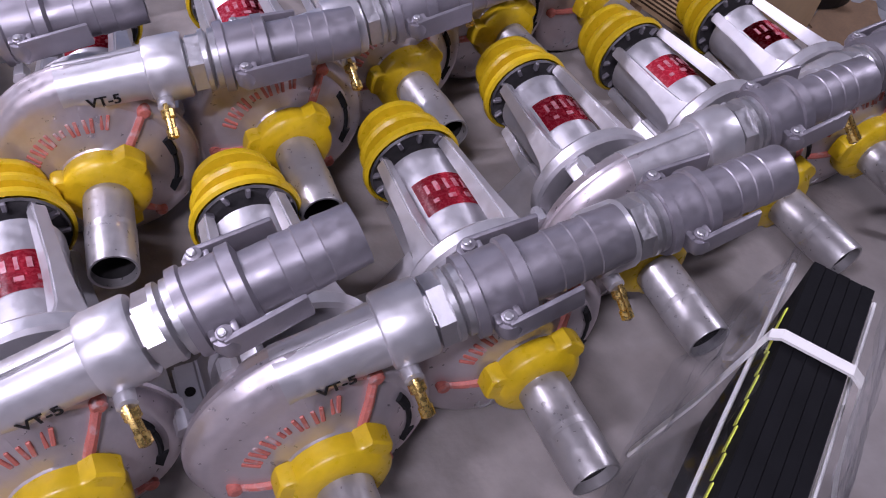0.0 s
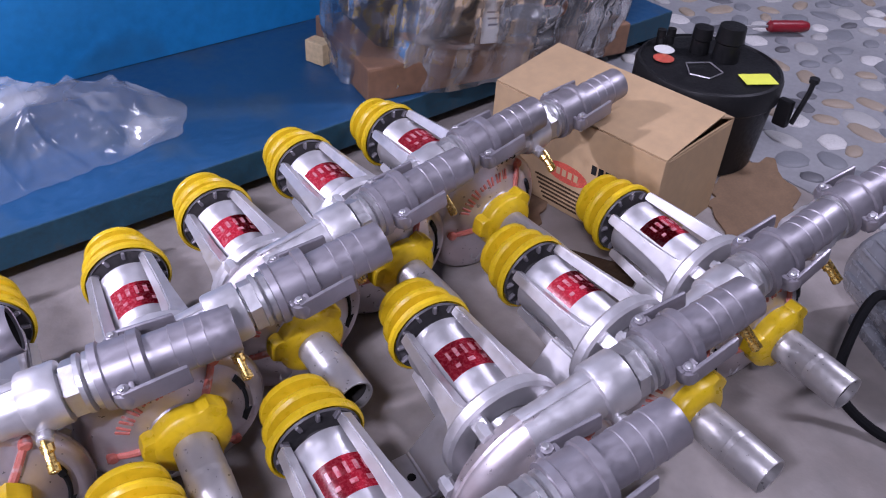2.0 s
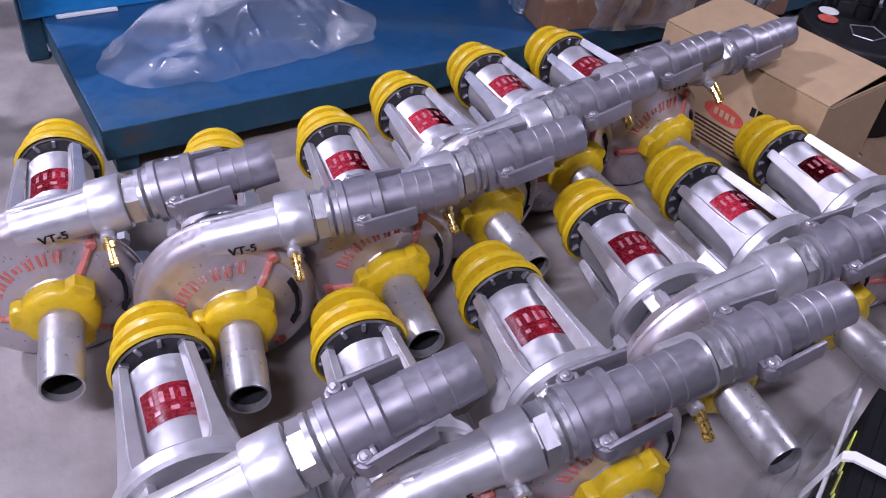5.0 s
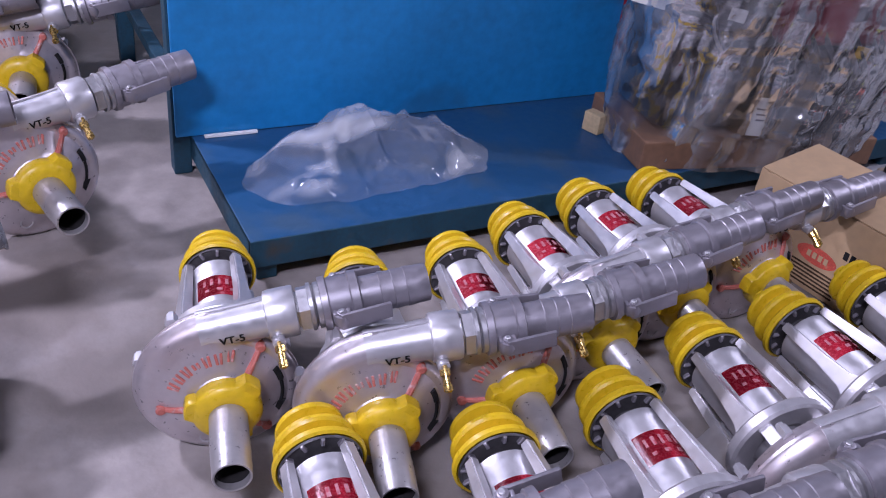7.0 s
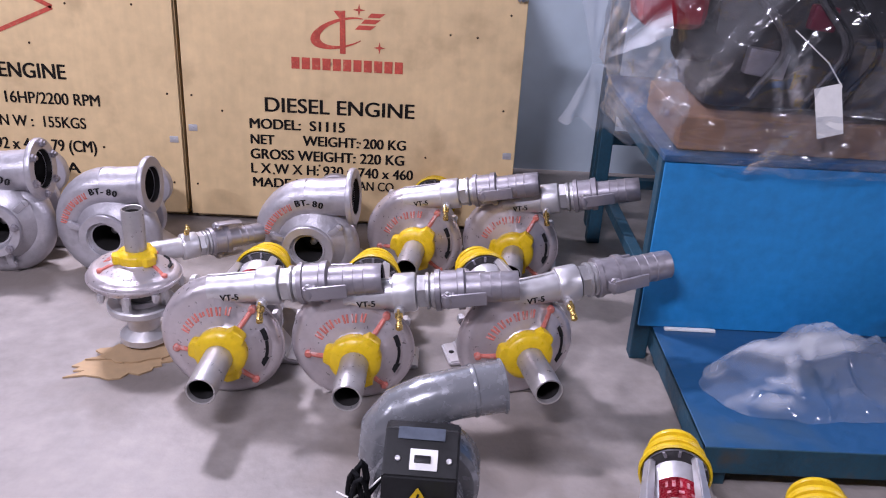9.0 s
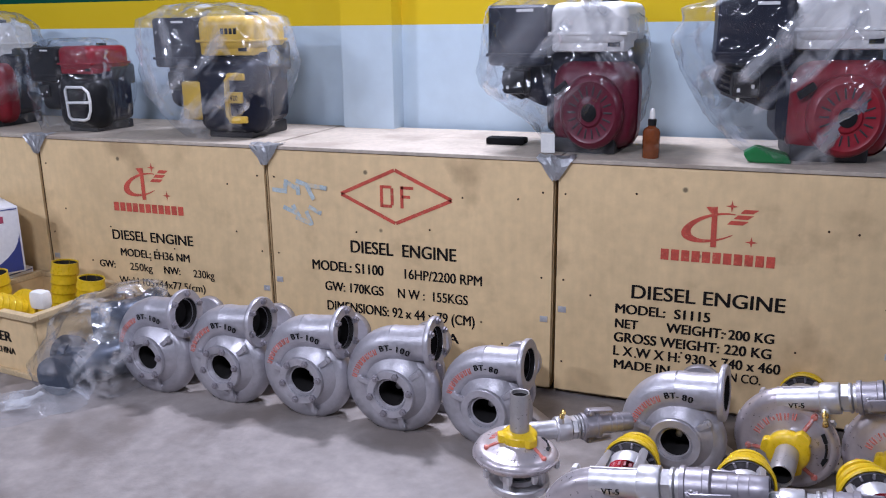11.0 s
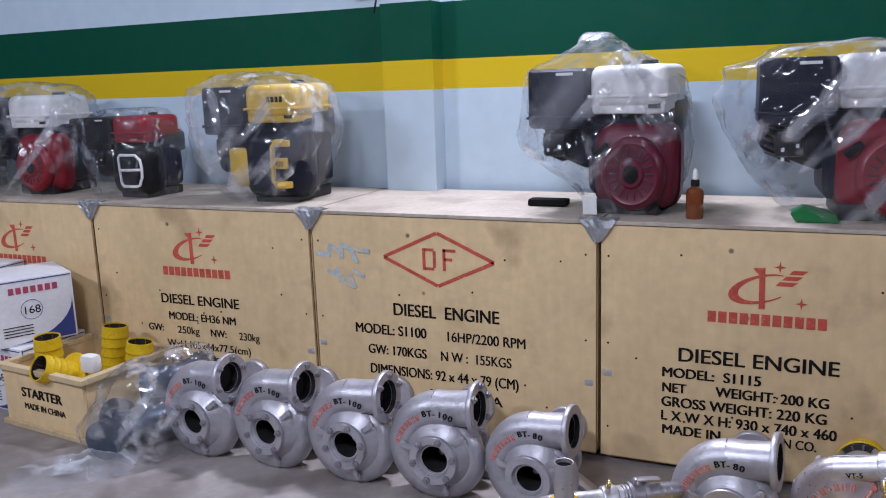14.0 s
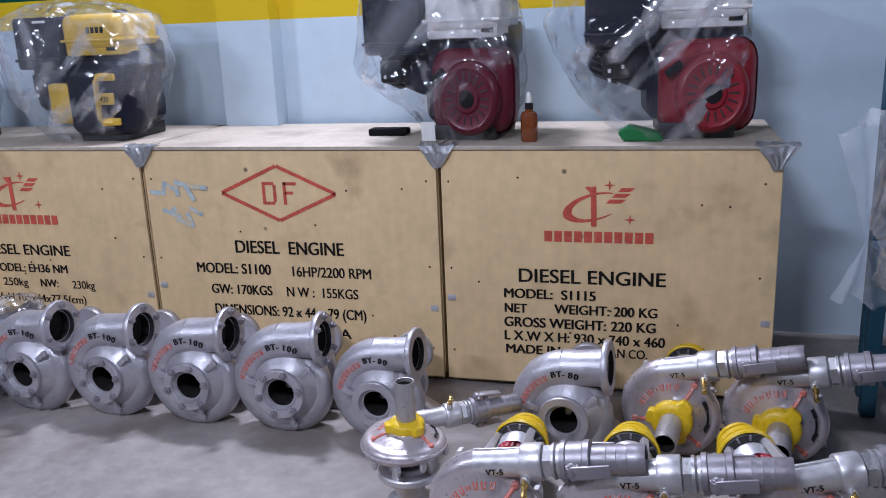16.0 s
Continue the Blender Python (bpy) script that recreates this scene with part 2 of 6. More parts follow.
M["paper"] = material("white_paper", (0.75, 0.74, 0.71), 0.75, 0, 0.06, 12)
M["red"] = material("red_plastic", (0.225, 0.009, 0.018), 0.38, 0, 0.15, 8)
M["crimson"] = material("crimson_enamel", (0.105, 0.006, 0.020), 0.4, 0, 0.15, 8)
M["engine_yellow"] = material("engine_yellow", (0.62, 0.40, 0.05), 0.4, 0, 0.1, 8)
M["navy"] = material("navy_black_plastic", (0.012, 0.014, 0.026), 0.42, 0, 0.2, 10, 0, 60, None, 0, 0.16)
M["engine_grey"] = material("engine_block", (0.085, 0.08, 0.082), 0.5, 0.5, 0.3, 14, 0.3, 90)
M["green"] = material("green_plastic", (0.008, 0.15, 0.035), 0.45, 0, 0.15, 10)
M["amber"] = material("amber_glass", (0.17, 0.045, 0.012), 0.12, 0, 0.2, 10, 0, 60, None, 0.6)
M["grey_paint"] = material("grey_hammer_enamel", (0.215, 0.22, 0.235), 0.24, 0.35, 0.06, 6, 0.03, 70, None, 0.3)
M["elbow_grey"] = material("dark_galvanised_iron", (0.075, 0.09, 0.12), 0.4, 0.5, 0.2, 12, 0.1, 80)
M["orange"] = material("orange_plastic", (0.75, 0.20, 0.03), 0.45, 0, 0.08, 10)
M["box_white"] = material("white_carton", (0.70, 0.70, 0.72), 0.6, 0, 0.07, 8, 0.05, 60)
M["box_red"] = material("red_carton_print", (0.36, 0.05, 0.10), 0.55, 0, 0.1, 10)
M["box_blue"] = material("blue_carton_print", (0.035, 0.05, 0.21), 0.55, 0, 0.1, 10)
M["film"] = film("hazy_film", 0.14, 0.44, 0.12, 44, 13, 6, 0.010, 0.565, 0.47, 6.0)
M["film_milky"] = film("milky_film", 0.30, 0.42, 0.03, 62, 9, 4, 0.005, 0.57, 0.38, 2.4)
M["film_clear"] = film("streaky_clear_film", 0.10, 0.26, 0.22, 35, 15, 6, 0.014, 0.61)
M["film_streaky"] = film("vertical_sheen_film", 0.24, 0.75, 0.42, 8, 20, 8, 0.016, 0.535, 0.46, 6.0)
M["film_tight"] = film("tight_clear_film", 0.03, 0.50, 0.16, 48, 22, 8, 0.012, 0.62)


def floor_material():
    m = material("worn_concrete", (0.275, 0.245, 0.228), 0.60, 0, 0.24, 2.6, 0.3, 90, ((0.145, 0.118, 0.10), 3.1, 0.51, 0.65))
    return m


def wall_material():
    """Pale blue wall with a yellow and a green painted band."""
    m = material("painted_plaster", (0.52, 0.62, 0.70), 0.65, 0, 0.05, 1.6, 0.08, 60, ((0.47, 0.55, 0.61), 1.2, 0.55, 0.4), 0, 0.15)
    n, l = m.node_tree.nodes, m.node_tree.links
    b = n["Principled BSDF"]
    src = b.inputs["Base Color"].links[0].from_socket
    co, sep = n.new("ShaderNodeTexCoord"), n.new("ShaderNodeSeparateXYZ")
    l.new(co.outputs["Object"], sep.inputs[0])
    for low, high, colour in ((1.195, 1.312, (0.66, 0.46, 0.008)), (1.312, 1.535, (0.002, 0.066, 0.036))):
        f = []
        for op, v in (("GREATER_THAN", low), ("LESS_THAN", high)):
            k = n.new("ShaderNodeMath")
            k.operation = op
            l.new(sep.outputs["Z"], k.inputs[0])
            k.inputs[1].default_value = v
            f.append(k)
        both = n.new("ShaderNodeMath")
        both.operation = "MULTIPLY"
        l.new(f[0].outputs[0], both.inputs[0])
        l.new(f[1].outputs[0], both.inputs[1])
        mix = n.new("ShaderNodeMix")
        mix.data_type = "RGBA"
        l.new(both.outputs[0], mix.inputs["Factor"])
        l.new(src, mix.inputs["A"])
        mix.inputs["B"].default_value = (*colour, 1)
        src = mix.outputs["Result"]
    l.new(src, b.inputs["Base Color"])
    return m


M["floor"] = floor_material()
M["wall"] = wall_material()
# added ceiling and side walls, out of view, kept dark to cut bounced light
M["ceiling"] = material("grey_ceiling", (0.20, 0.20, 0.21), 0.8, 0, 0.05, 2)
M["plain_wall"] = material("grey_blue_plaster", (0.17, 0.19, 0.21), 0.7, 0, 0.06, 1.5)
M["mortar"] = material("grey_mortar", (0.27, 0.27, 0.28), 0.75, 0, 0.15, 8, 0.2, 60)

# ---- mesh helpers ----


def part(name, bm, mat, parent=None, label="", m=None, smooth=True):
    """One mesh object out of a bmesh, under parent if given."""
    me = bpy.data.meshes.new(name)
    if smooth:
        for fc in bm.faces:
            fc.smooth = True
        for e in bm.edges:
            if len(e.link_faces) == 2 and e.calc_face_angle(0) > 0.6:
                e.smooth = False
    bm.to_mesh(me)
    bm.free()
    me.materials.append(M[mat] if isinstance(mat, str) else mat)
    ob = new(name, me)
    if parent:
        ob.parent = parent
    if m is not None:
        ob.matrix_basis = m
    if label:
        ob["label"] = label
    return ob


def thing(name, label, category, m=None, group="", kind=""):
    ob = new(name)
    ob.empty_display_size = 0.05
    if m is not None:
        ob.matrix_basis = m
    return tagged(ob, label, category, group, kind)


def box(sx, sy, sz, at=(0, 0, 0), bevel=0.0, bm=None, turn=None, segs=2):
    """A bevelled block with its centre at at."""
    own = bmesh.new()
    mat = Matrix.Translation(at) @ (turn if turn is not None else Matrix()) @ Matrix.Diagonal((sx, sy, sz, 1))
    bmesh.ops.create_cube(own, size=1, matrix=mat)
    if bevel:
        bmesh.ops.bevel(own, geom=own.edges[:], offset=bevel, segments=segs, affect="EDGES", profile=0.6)
    return merge(bm, own)


def merge(bm, own):
    if bm is None:
        return own
    me = bpy.data.meshes.new("tmp")
    own.to_mesh(me)
    own.free()
    bm.from_mesh(me)
    bpy.data.meshes.remove(me)
    return bm


AX = {"x": Matrix.Rotation(radians(90), 4, "Y"), "y": Matrix.Rotation(radians(-90), 4, "X"), "z": Matrix(), "-y": Matrix.Rotation(radians(90), 4, "X")}


def lathe(profile, axis="z", at=(0, 0, 0), segs=32, bm=None, closed=True, wobble=None):
    """Turns a profile of (radius, height) round an axis; ends are capped where closed."""
    own = bmesh.new()
    rings = []
    turn = Matrix.Translation(at) @ AX[axis]
    for r, h in profile:
        ring = []
        for k in range(segs):
            a = 2 * math.pi * k / segs
            q = r * (wobble(a, h) if wobble else 1)
            ring.append(own.verts.new(turn @ Vector((q * math.cos(a), q * math.sin(a), h))))
        rings.append(ring)
    for a, b in zip(rings, rings[1:]):
        for k in range(segs):
            own.faces.new((a[k], a[(k + 1) % segs], b[(k + 1) % segs], b[k]))
    if closed:
        own.faces.new(rings[0][::-1])
        own.faces.new(rings[-1])
    bmesh.ops.recalc_face_normals(own, faces=own.faces[:])
    return merge(bm, own)


def pipe(path, radius, segs=12, bm=None, caps=True):
    """A round bar along a list of points; radius is a number or one for each point."""
    own = bmesh.new()
    rings = []
    pts = [Vector(p) for p in path]
    up = Vector((0, 0, 1))
    d0 = (pts[1] - pts[0]).normalized()
    side = d0.cross(up)
    if side.length < 0.1:
        side = d0.cross(Vector((1, 0, 0)))
    side.normalize()
    for i, p in enumerate(pts):
        d = (pts[min(i + 1, len(pts) - 1)] - pts[max(i - 1, 0)]).normalized()
        side = (side - d * side.dot(d)).normalized()
        v = d.cross(side)
        r = radius[i] if isinstance(radius, (list, tuple)) else radius
        rings.append([own.verts.new(p + side * r * math.cos(2 * math.pi * k / segs) + v * r * math.sin(2 * math.pi * k / segs)) for k in range(segs)])
    for a, b in zip(rings, rings[1:]):
        for k in range(segs):
            own.faces.new((a[k], a[(k + 1) % segs], b[(k + 1) % segs], b[k]))
    if caps:
        own.faces.new(rings[0][::-1])
        own.faces.new(rings[-1])
    bmesh.ops.recalc_face_normals(own, faces=own.faces[:])
    return merge(bm, own)


def eased(points, n=5):
    """A rounder path through the given points."""
    p = [Vector(q) for q in points]
    p = [p[0] * 2 - p[1]] + p + [p[-1] * 2 - p[-2]]
    out = []
    for a, b, c, d in zip(p, p[1:], p[2:], p[3:]):
        for k in range(n):
            t = k / n
            out.append(0.5 * (2 * b + (c - a) * t + (2 * a - 5 * b + 4 * c - d) * t * t + (3 * b - a - 3 * c + d) * t ** 3))
    return out + [p[-2]]


def prism(outline, depth, m=None, bevel=0.0, bm=None):
    """An outline in x, z pushed along y by depth."""
    own = bmesh.new()
    a = [own.verts.new((x, 0, z)) for x, z in outline]
    b = [own.verts.new((x, depth, z)) for x, z in outline]
    own.faces.new(a)
    own.faces.new(b[::-1])
    for k in range(len(a)):
        own.faces.new((a[k], b[k], b[(k + 1) % len(a)], a[(k + 1) % len(a)]))
    bmesh.ops.recalc_face_normals(own, faces=own.faces[:])
    if bevel:
        bmesh.ops.bevel(own, geom=own.edges[:], offset=bevel, segments=2, affect="EDGES")
    if m is not None:
        own.transform(m)
    return merge(bm, own)


def lettering(text, size, mat, parent, m, name="lettering", width=None, bold=0.0, height=None):
    """A line of writing as a flat mesh that stands a hair proud; its lower left corner at m, in x and z."""
    cu = bpy.data.curves.new("text", "FONT")
    cu.body, cu.size, cu.extrude = text, size, 0.0004
    tmp = bpy.data.objects.new("text", cu)
    me = bpy.data.meshes.new_from_object(tmp)
    bpy.data.objects.remove(tmp)
    bpy.data.curves.remove(cu)
    me.transform(Matrix.Rotation(radians(90), 4, "X"))
    if bold:
        bm = bmesh.new()
        bm.from_mesh(me)
        for _ in range(2):
            me.transform(Matrix.Translation((bold * 1.6, -0.0002, bold * 0.5)))
            bm.from_mesh(me)
        bm.to_mesh(me)
        bm.free()
    if width:
        xs = [v.co.x for v in me.vertices]
        tall = height / (size * 0.70) if height else 1.0
        me.transform(Matrix.Diagonal((width / max(max(xs) - min(xs), 1e-6), 1, tall, 1)) @ Matrix.Translation((-min(xs), 0, 0)))
    me.name = name
    me.materials.clear()
    me.materials.append(M[mat])
    ob = new(name, me)
    ob.parent = parent
    ob.matrix_basis = m
    return ob


def bars(n, width, height, mat, parent, m, name="brand_bar", gap=0.3):
    """Plain upright bars in place of letters."""
    w = width / n
    for k in range(n):
        part(name, box(w * (1 - gap), 0.0008, height, (w * (k + 0.5), 0, height / 2)), mat, parent, "", m, smooth=False)

# ---- structure ----
floor = tagged(part("floor", box(10.0, 7.2, 0.1, (0.6, -2.1, -0.05)), "floor", smooth=False), "worn grey concrete floor with damp stains", "floor", kind="structure")
north = tagged(part("wall_north", box(10.0, 0.2, 3.2, (0.6, 0.75, 1.6)), "wall", smooth=False), "pale blue plaster wall with green and yellow painted bands", "wall", kind="structure")
pil = tagged(part("wall_pilaster", box(0.225, 0.10, 3.2, (0.143, 0.602, 1.6), 0.004), "wall", smooth=False), "shallow painted pilaster on the blue wall", "pilaster", kind="structure")
for nm, s, c in (("wall_west", (0.2, 7.2, 3.2), (-4.5, -2.1, 1.6)), ("wall_east", (0.2, 7.2, 3.2), (7.5, -2.1, 1.6)), ("wall_south", (12.2, 0.2, 3.2), (1.5, -5.8, 1.6))):
    tagged(part(nm, box(*s, c), "plain_wall", smooth=False), "unseen grey plaster wall, added to close the room", "wall", kind="structure")
tagged(part("ceiling", box(12.2, 7.2, 0.1, (1.5, -2.1, 3.25)), "ceiling", smooth=False), "unseen grey ceiling, added to close the room", "ceiling", kind="structure")
tagged(part("pebble_ground", box(3.6, 7.0, 0.1, (5.72, -2.1, -0.047)), "mortar", smooth=False), "grey mortar bed set with river pebbles", "ground", kind="structure")

# ---- engine crates ----


def crate_writing(crate, w, lines, logo):
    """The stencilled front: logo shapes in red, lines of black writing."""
    y = -0.0012
    for x, z, tall, width, text, bold in lines:
        lettering(text, tall / 0.73, "stencil", crate, Matrix.Translation((x, y, z)), width=width, bold=bold, height=tall)
    kind, lx, lz, k = logo
    if kind == "diamond":
        bm = None
        for a, b in (((-0.205, 0), (0, 0.092)), ((0, 0.092), (0.205, 0)), ((0.205, 0), (0, -0.092)), ((0, -0.092), (-0.205, 0))):
            d = Vector((b[0] - a[0], 0, b[1] - a[1]))
            ang = -math.atan2(d.z, d.x)
            bm = box(d.length - 0.003, 0.0008, 0.012, ((a[0] + b[0]) / 2, 0, (a[1] + b[1]) / 2), 0, bm, Matrix.Rotation(ang, 4, "Y"))
        for x0, z0, sx, sz in ((-0.05, 0, 0.011, 0.075), (-0.03, 0.033, 0.035, 0.01), (-0.03, -0.033, 0.035, 0.01), (-0.011, 0, 0.011, 0.058), (0.025, 0, 0.011, 0.075), (0.045, 0.033, 0.045, 0.01), (0.04, 0.002, 0.03, 0.01)):
            bm = box(sx, 0.0008, sz, (x0, 0, z0), 0, bm)
        part("logo", bm, "red_print", crate, "red stencilled diamond mark", Matrix.Translation((lx, y, lz)), smooth=False)
    else:
        bm = bmesh.new()
        ring = []
        for i in range(34):
            a = radians(62 + i * 262 / 33)
            wdt = 0.011 * math.sin(math.pi * i / 33) + 0.002
            c, s = math.cos(a), math.sin(a)
            tilt = 0.50
            for r in (1 - wdt / 0.06, 1 + wdt / 0.12):
                px, pz = 0.074 * r * c, 0.040 * r * s
                ring.append(bm.verts.new((px + tilt * pz - 0.012, 0, pz + 0.10 * px - 0.006)))
        for i in range(33):
            bm.faces.new((ring[2 * i], ring[2 * i + 1], ring[2 * i + 3], ring[2 * i + 2]))
        ext = bmesh.ops.extrude_face_region(bm, geom=bm.faces[:])
        bmesh.ops.translate(bm, verts=[v for v in ext["geom"] if isinstance(v, bmesh.types.BMVert)], vec=(0, 0.0008, 0))
        bm = prism([(-0.036, 0.050), (-0.006, 0.052), (-0.004, -0.060), (-0.019, -0.060), (-0.020, 0.030)], 0.0008, Matrix.Translation((0, -0.0007, 0)), 0, bm)
        for q in range(3):
            o = 0.016 * q
            bm = prism([(0.02 + o, 0.005 + o), (0.06 + 0.012 * q, 0.005 + o), (0.075 + 0.012 * q, 0.016 + o), (0.03 + o, 0.016 + o)], 0.0008, None, 0, bm)
        for sx, sz in ((0.03, 0.055), (0.085, -0.04)):
            bm = prism([(sx - 0.016, sz), (sx - 0.003, sz + 0.003), (sx, sz + 0.016), (sx + 0.003, sz + 0.003), (sx + 0.016, sz), (sx + 0.003, sz - 0.003), (sx, sz - 0.016), (sx - 0.003, sz - 0.003)], 0.0008, None, 0, bm)
        part("logo", bm, "red_print", crate, "red stencilled swoosh emblem", Matrix.Translation((lx, y, lz)) @ Matrix.Diagonal((k, 1, k, 1)), smooth=False)
        bars(11, 0.302 * k, 0.031 * k, "red_print", crate, Matrix.Translation((lx - 0.151 * k, y, lz - 0.106 * k)), "brand_bar", 0.22)


def engine_crate(x, w, label, lines, logo):
    """A plywood crate: panels on battens, front at y = 0."""
    c = thing("wooden_crate", label, "crate", Matrix.Translation((x, 0, 0)), "engine crates along the wall")
    h, d = 0.785, 0.60
    part("front_panel", box(w - 0.014, 0.012, h - 0.028, (w / 2, 0.006, (h + 0.012) / 2), 0.0015), "ply", c, smooth=False)
    part("body", box(w - 0.020, d - 0.02, h - 0.045, (w / 2, d / 2 + 0.004, h / 2 + 0.006)), "gap", c, smooth=False)
    part("side_panel", box(0.010, d - 0.02, h - 0.04, (w - 0.0095, d / 2 + 0.008, h / 2 + 0.006), 0.001), "ply", c, smooth=False)
    part("side_panel", box(0.010, d - 0.02, h - 0.04, (0.0095, d / 2 + 0.008, h / 2 + 0.006), 0.001), "ply", c, smooth=False)
    part("lid", box(w - 0.006, d + 0.015, 0.012, (w / 2, d / 2 + 0.0015, h), 0.002), "ply_top", c, "dusty plywood lid", smooth=False)
    for sy in (0.06, d - 0.06):
        part("skid", box(w - 0.03, 0.05, 0.016, (w / 2, sy, 0.008)), "batten", c, smooth=False)
    crate_writing(c, w, lines, logo)
    return c


def nails(parent, pts):
    for x, z in pts:
        part("nail", lathe([(0.0035, 0), (0.0035, 0.0012), (0.0015, 0.0022)], "-y", (x, -0.0002, z), 8), "gap", parent)


def edge_clip(parent, x, z):
    """A small folded tin clip nailed over the joint of two panels."""
    bm = box(0.026, 0.0016, 0.020, (x, -0.0012, z), 0.0004)
    bm = lathe([(0.003, 0), (0.002, 0.0015)], "-y", (x, -0.0018, z), 8, bm)
    part("edge_clip", bm, "tin", parent, "small tin clip")


CW = 1.05
crate_d = engine_crate(1.052, 1.012, "pale plywood engine crate with black and red stencilling", [
    (0.247, 0.362, 0.044, 0.448, "DIESEL ENGINE", 0.0008), (0.199, 0.308, 0.031, 0.288, "MODEL:  S1115", 0.0010),
    (0.200, 0.259, 0.030, 0.073, "NET", 0.0010), (0.358, 0.261, 0.031, 0.315, "WEIGHT: 200 KG", 0.0010),
    (0.198, 0.212, 0.032, 0.471, "GROSS WEIGHT: 220 KG", 0.0010), (0.198, 0.166, 0.032, 0.500, "L X W X H: 930 x 740 x 460", 0.0009),
    (0.202, 0.121, 0.030, 0.175, "MADE IN", 0.0009), (0.529, 0.125, 0.029, 0.117, "AN CO.", 0.0006)], ("swoosh", 0.492, 0.612, 1.10))
crate_c = engine_crate(0.0, CW, "plywood engine crate with a red diamond mark and blue chalk scribble", [
    (0.323, 0.427, 0.044, 0.395, "DIESEL  ENGINE", 0.0010), (0.167, 0.352, 0.036, 0.281, "MODEL: S1100", 0.0010), (0.527, 0.350, 0.035, 0.281, "16HP/2200 RPM", 0.0007),
    (0.215, 0.278, 0.034, 0.231, "GW: 170KGS", 0.0010), (0.500, 0.278, 0.034, 0.258, "N W :  155KGS", 0.0007),
    (0.220, 0.204, 0.036, 0.562, "DIMENSIONS: 92 x 44 x 79 (CM)", 0.0009), (0.455, 0.135, 0.034, 0.27, "IN CHINA", 0.0007)], ("diamond", 0.499, 0.635, 1))
crate_b = engine_crate(-CW, CW - 0.004, "plywood engine crate with faint black and red stencilling", [
    (0.325, 0.393, 0.039, 0.382, "DIESEL ENGINE", 0.0008), (0.356, 0.327, 0.031, 0.328, "MODEL: EH36 NM", 0.0008), (0.244, 0.273, 0.029, 0.079, "GW:", 0.0008),
    (0.394, 0.272, 0.030, 0.109, "250kg", 0.0003), (0.558, 0.272, 0.029, 0.077, "NW:", 0.0008), (0.695, 0.270, 0.030, 0.095, "230kg", 0.0003),
    (0.334, 0.212, 0.030, 0.410, "WxH.105x44x77.5(cm)", 0.0004), (0.46, 0.155, 0.030, 0.2, "SHANGCO", 0.0006)], ("swoosh", 0.512, 0.626, 1.10))
crate_a = engine_crate(-2 * CW, CW - 0.004, "plywood engine crate behind white cartons", [(0.325, 0.393, 0.039, 0.382, "DIESEL ENGINE", 0.0008)], ("swoosh", 0.60, 0.625, 1.05))
engine_crate(-3 * CW, CW - 0.004, "plywood engine crate at the end of the row", [], ("swoosh", 0.5, 0.62, 0.95))
random.seed(4)
for c, w in ((crate_d, 1.0), (crate_c, CW), (crate_b, CW)):
    nails(c, [(random.uniform(0.06, w - 0.06), random.uniform(0.1, 0.74)) for _ in range(9)] + [(0.03, z) for z in (0.12, 0.4, 0.68)] + [(w - 0.04, z) for z in (0.12, 0.4, 0.68)])
for c, w in ((crate_d, 1.012), (crate_c, CW), (crate_b, CW)):
    for x, z in ((0.028, 0.30), (w - 0.030, 0.26)):
        edge_clip(c, x, z)
random.seed(9)
for gx, gz, n in ((0.05, 0.645, 7), (0.09, 0.545, 5)):
    for k in range(n):
        a = random.uniform(-0.5, 0.5) + (1.4 if k % 2 else 0.1)
        stroke = box(random.uniform(0.045, 0.085), 0.0003, 0.016, (gx + 0.025 * k, -0.0010 - 0.0005 * k, gz + random.uniform(-0.02, 0.03)), 0, None, Matrix.Rotation(a, 4, "Y"))
        part("chalk_stroke", stroke, "blue_chalk", crate_c, "pale blue chalk stroke", smooth=False)


def corner_tape(x, seed):
    """A crumpled tin strap folded over two crate lids."""
    random.seed(seed)
    bm = bmesh.new()
    cols = 9
    rows_z = [(0.05, 0.795), (0.01, 0.796), (-0.006, 0.790), (-0.009, 0.770), (-0.010, 0.748), (-0.009, 0.722)]
    grid = []
    for j, (y, z) in enumerate(rows_z):
        half = 0.060 if j < 3 else 0.060 - 0.016 * (j - 2)
        grid.append([bm.verts.new((x + half * (2 * i / (cols - 1) - 1), y - random.uniform(0, 0.006), z + random.uniform(-0.004, 0.004))) for i in range(cols)])
    for a, b in zip(grid, grid[1:]):
        for i in range(cols - 1):
            bm.faces.new((a[i], a[i + 1], b[i + 1], b[i]))
    bmesh.ops.solidify(bm, geom=bm.faces[:], thickness=0.0012)
    return tagged(part("metal_strap", bm, "tin", smooth=False), "crumpled tin corner strap over the crate edge", "strap", "tin corner straps")


for k, x in enumerate((1.048, 0.0, -1.052, 2.04)):
    corner_tape(x, k + 2)

# ---- pumps with clamp-lever couplings ----
AXIS = 0.112


def spiral(r0, r1, s0, s1, squash=1.0, a0=55, a1=-270, steps=40, segs=14):
    """A volute tube that widens clockwise from a0 to a1 degrees, then runs straight along x."""
    path, rad = [], []
    for i in range(steps + 1):
        k = i / steps
        a = radians(a0 + (a1 - a0) * k)
        r = r0 + (r1 - r0) * k
        path.append((r * math.cos(a), 0, r * math.sin(a)))
        rad.append(s0 + (s1 - s0) * k)
    bm = pipe(path, rad, segs)
    return bm


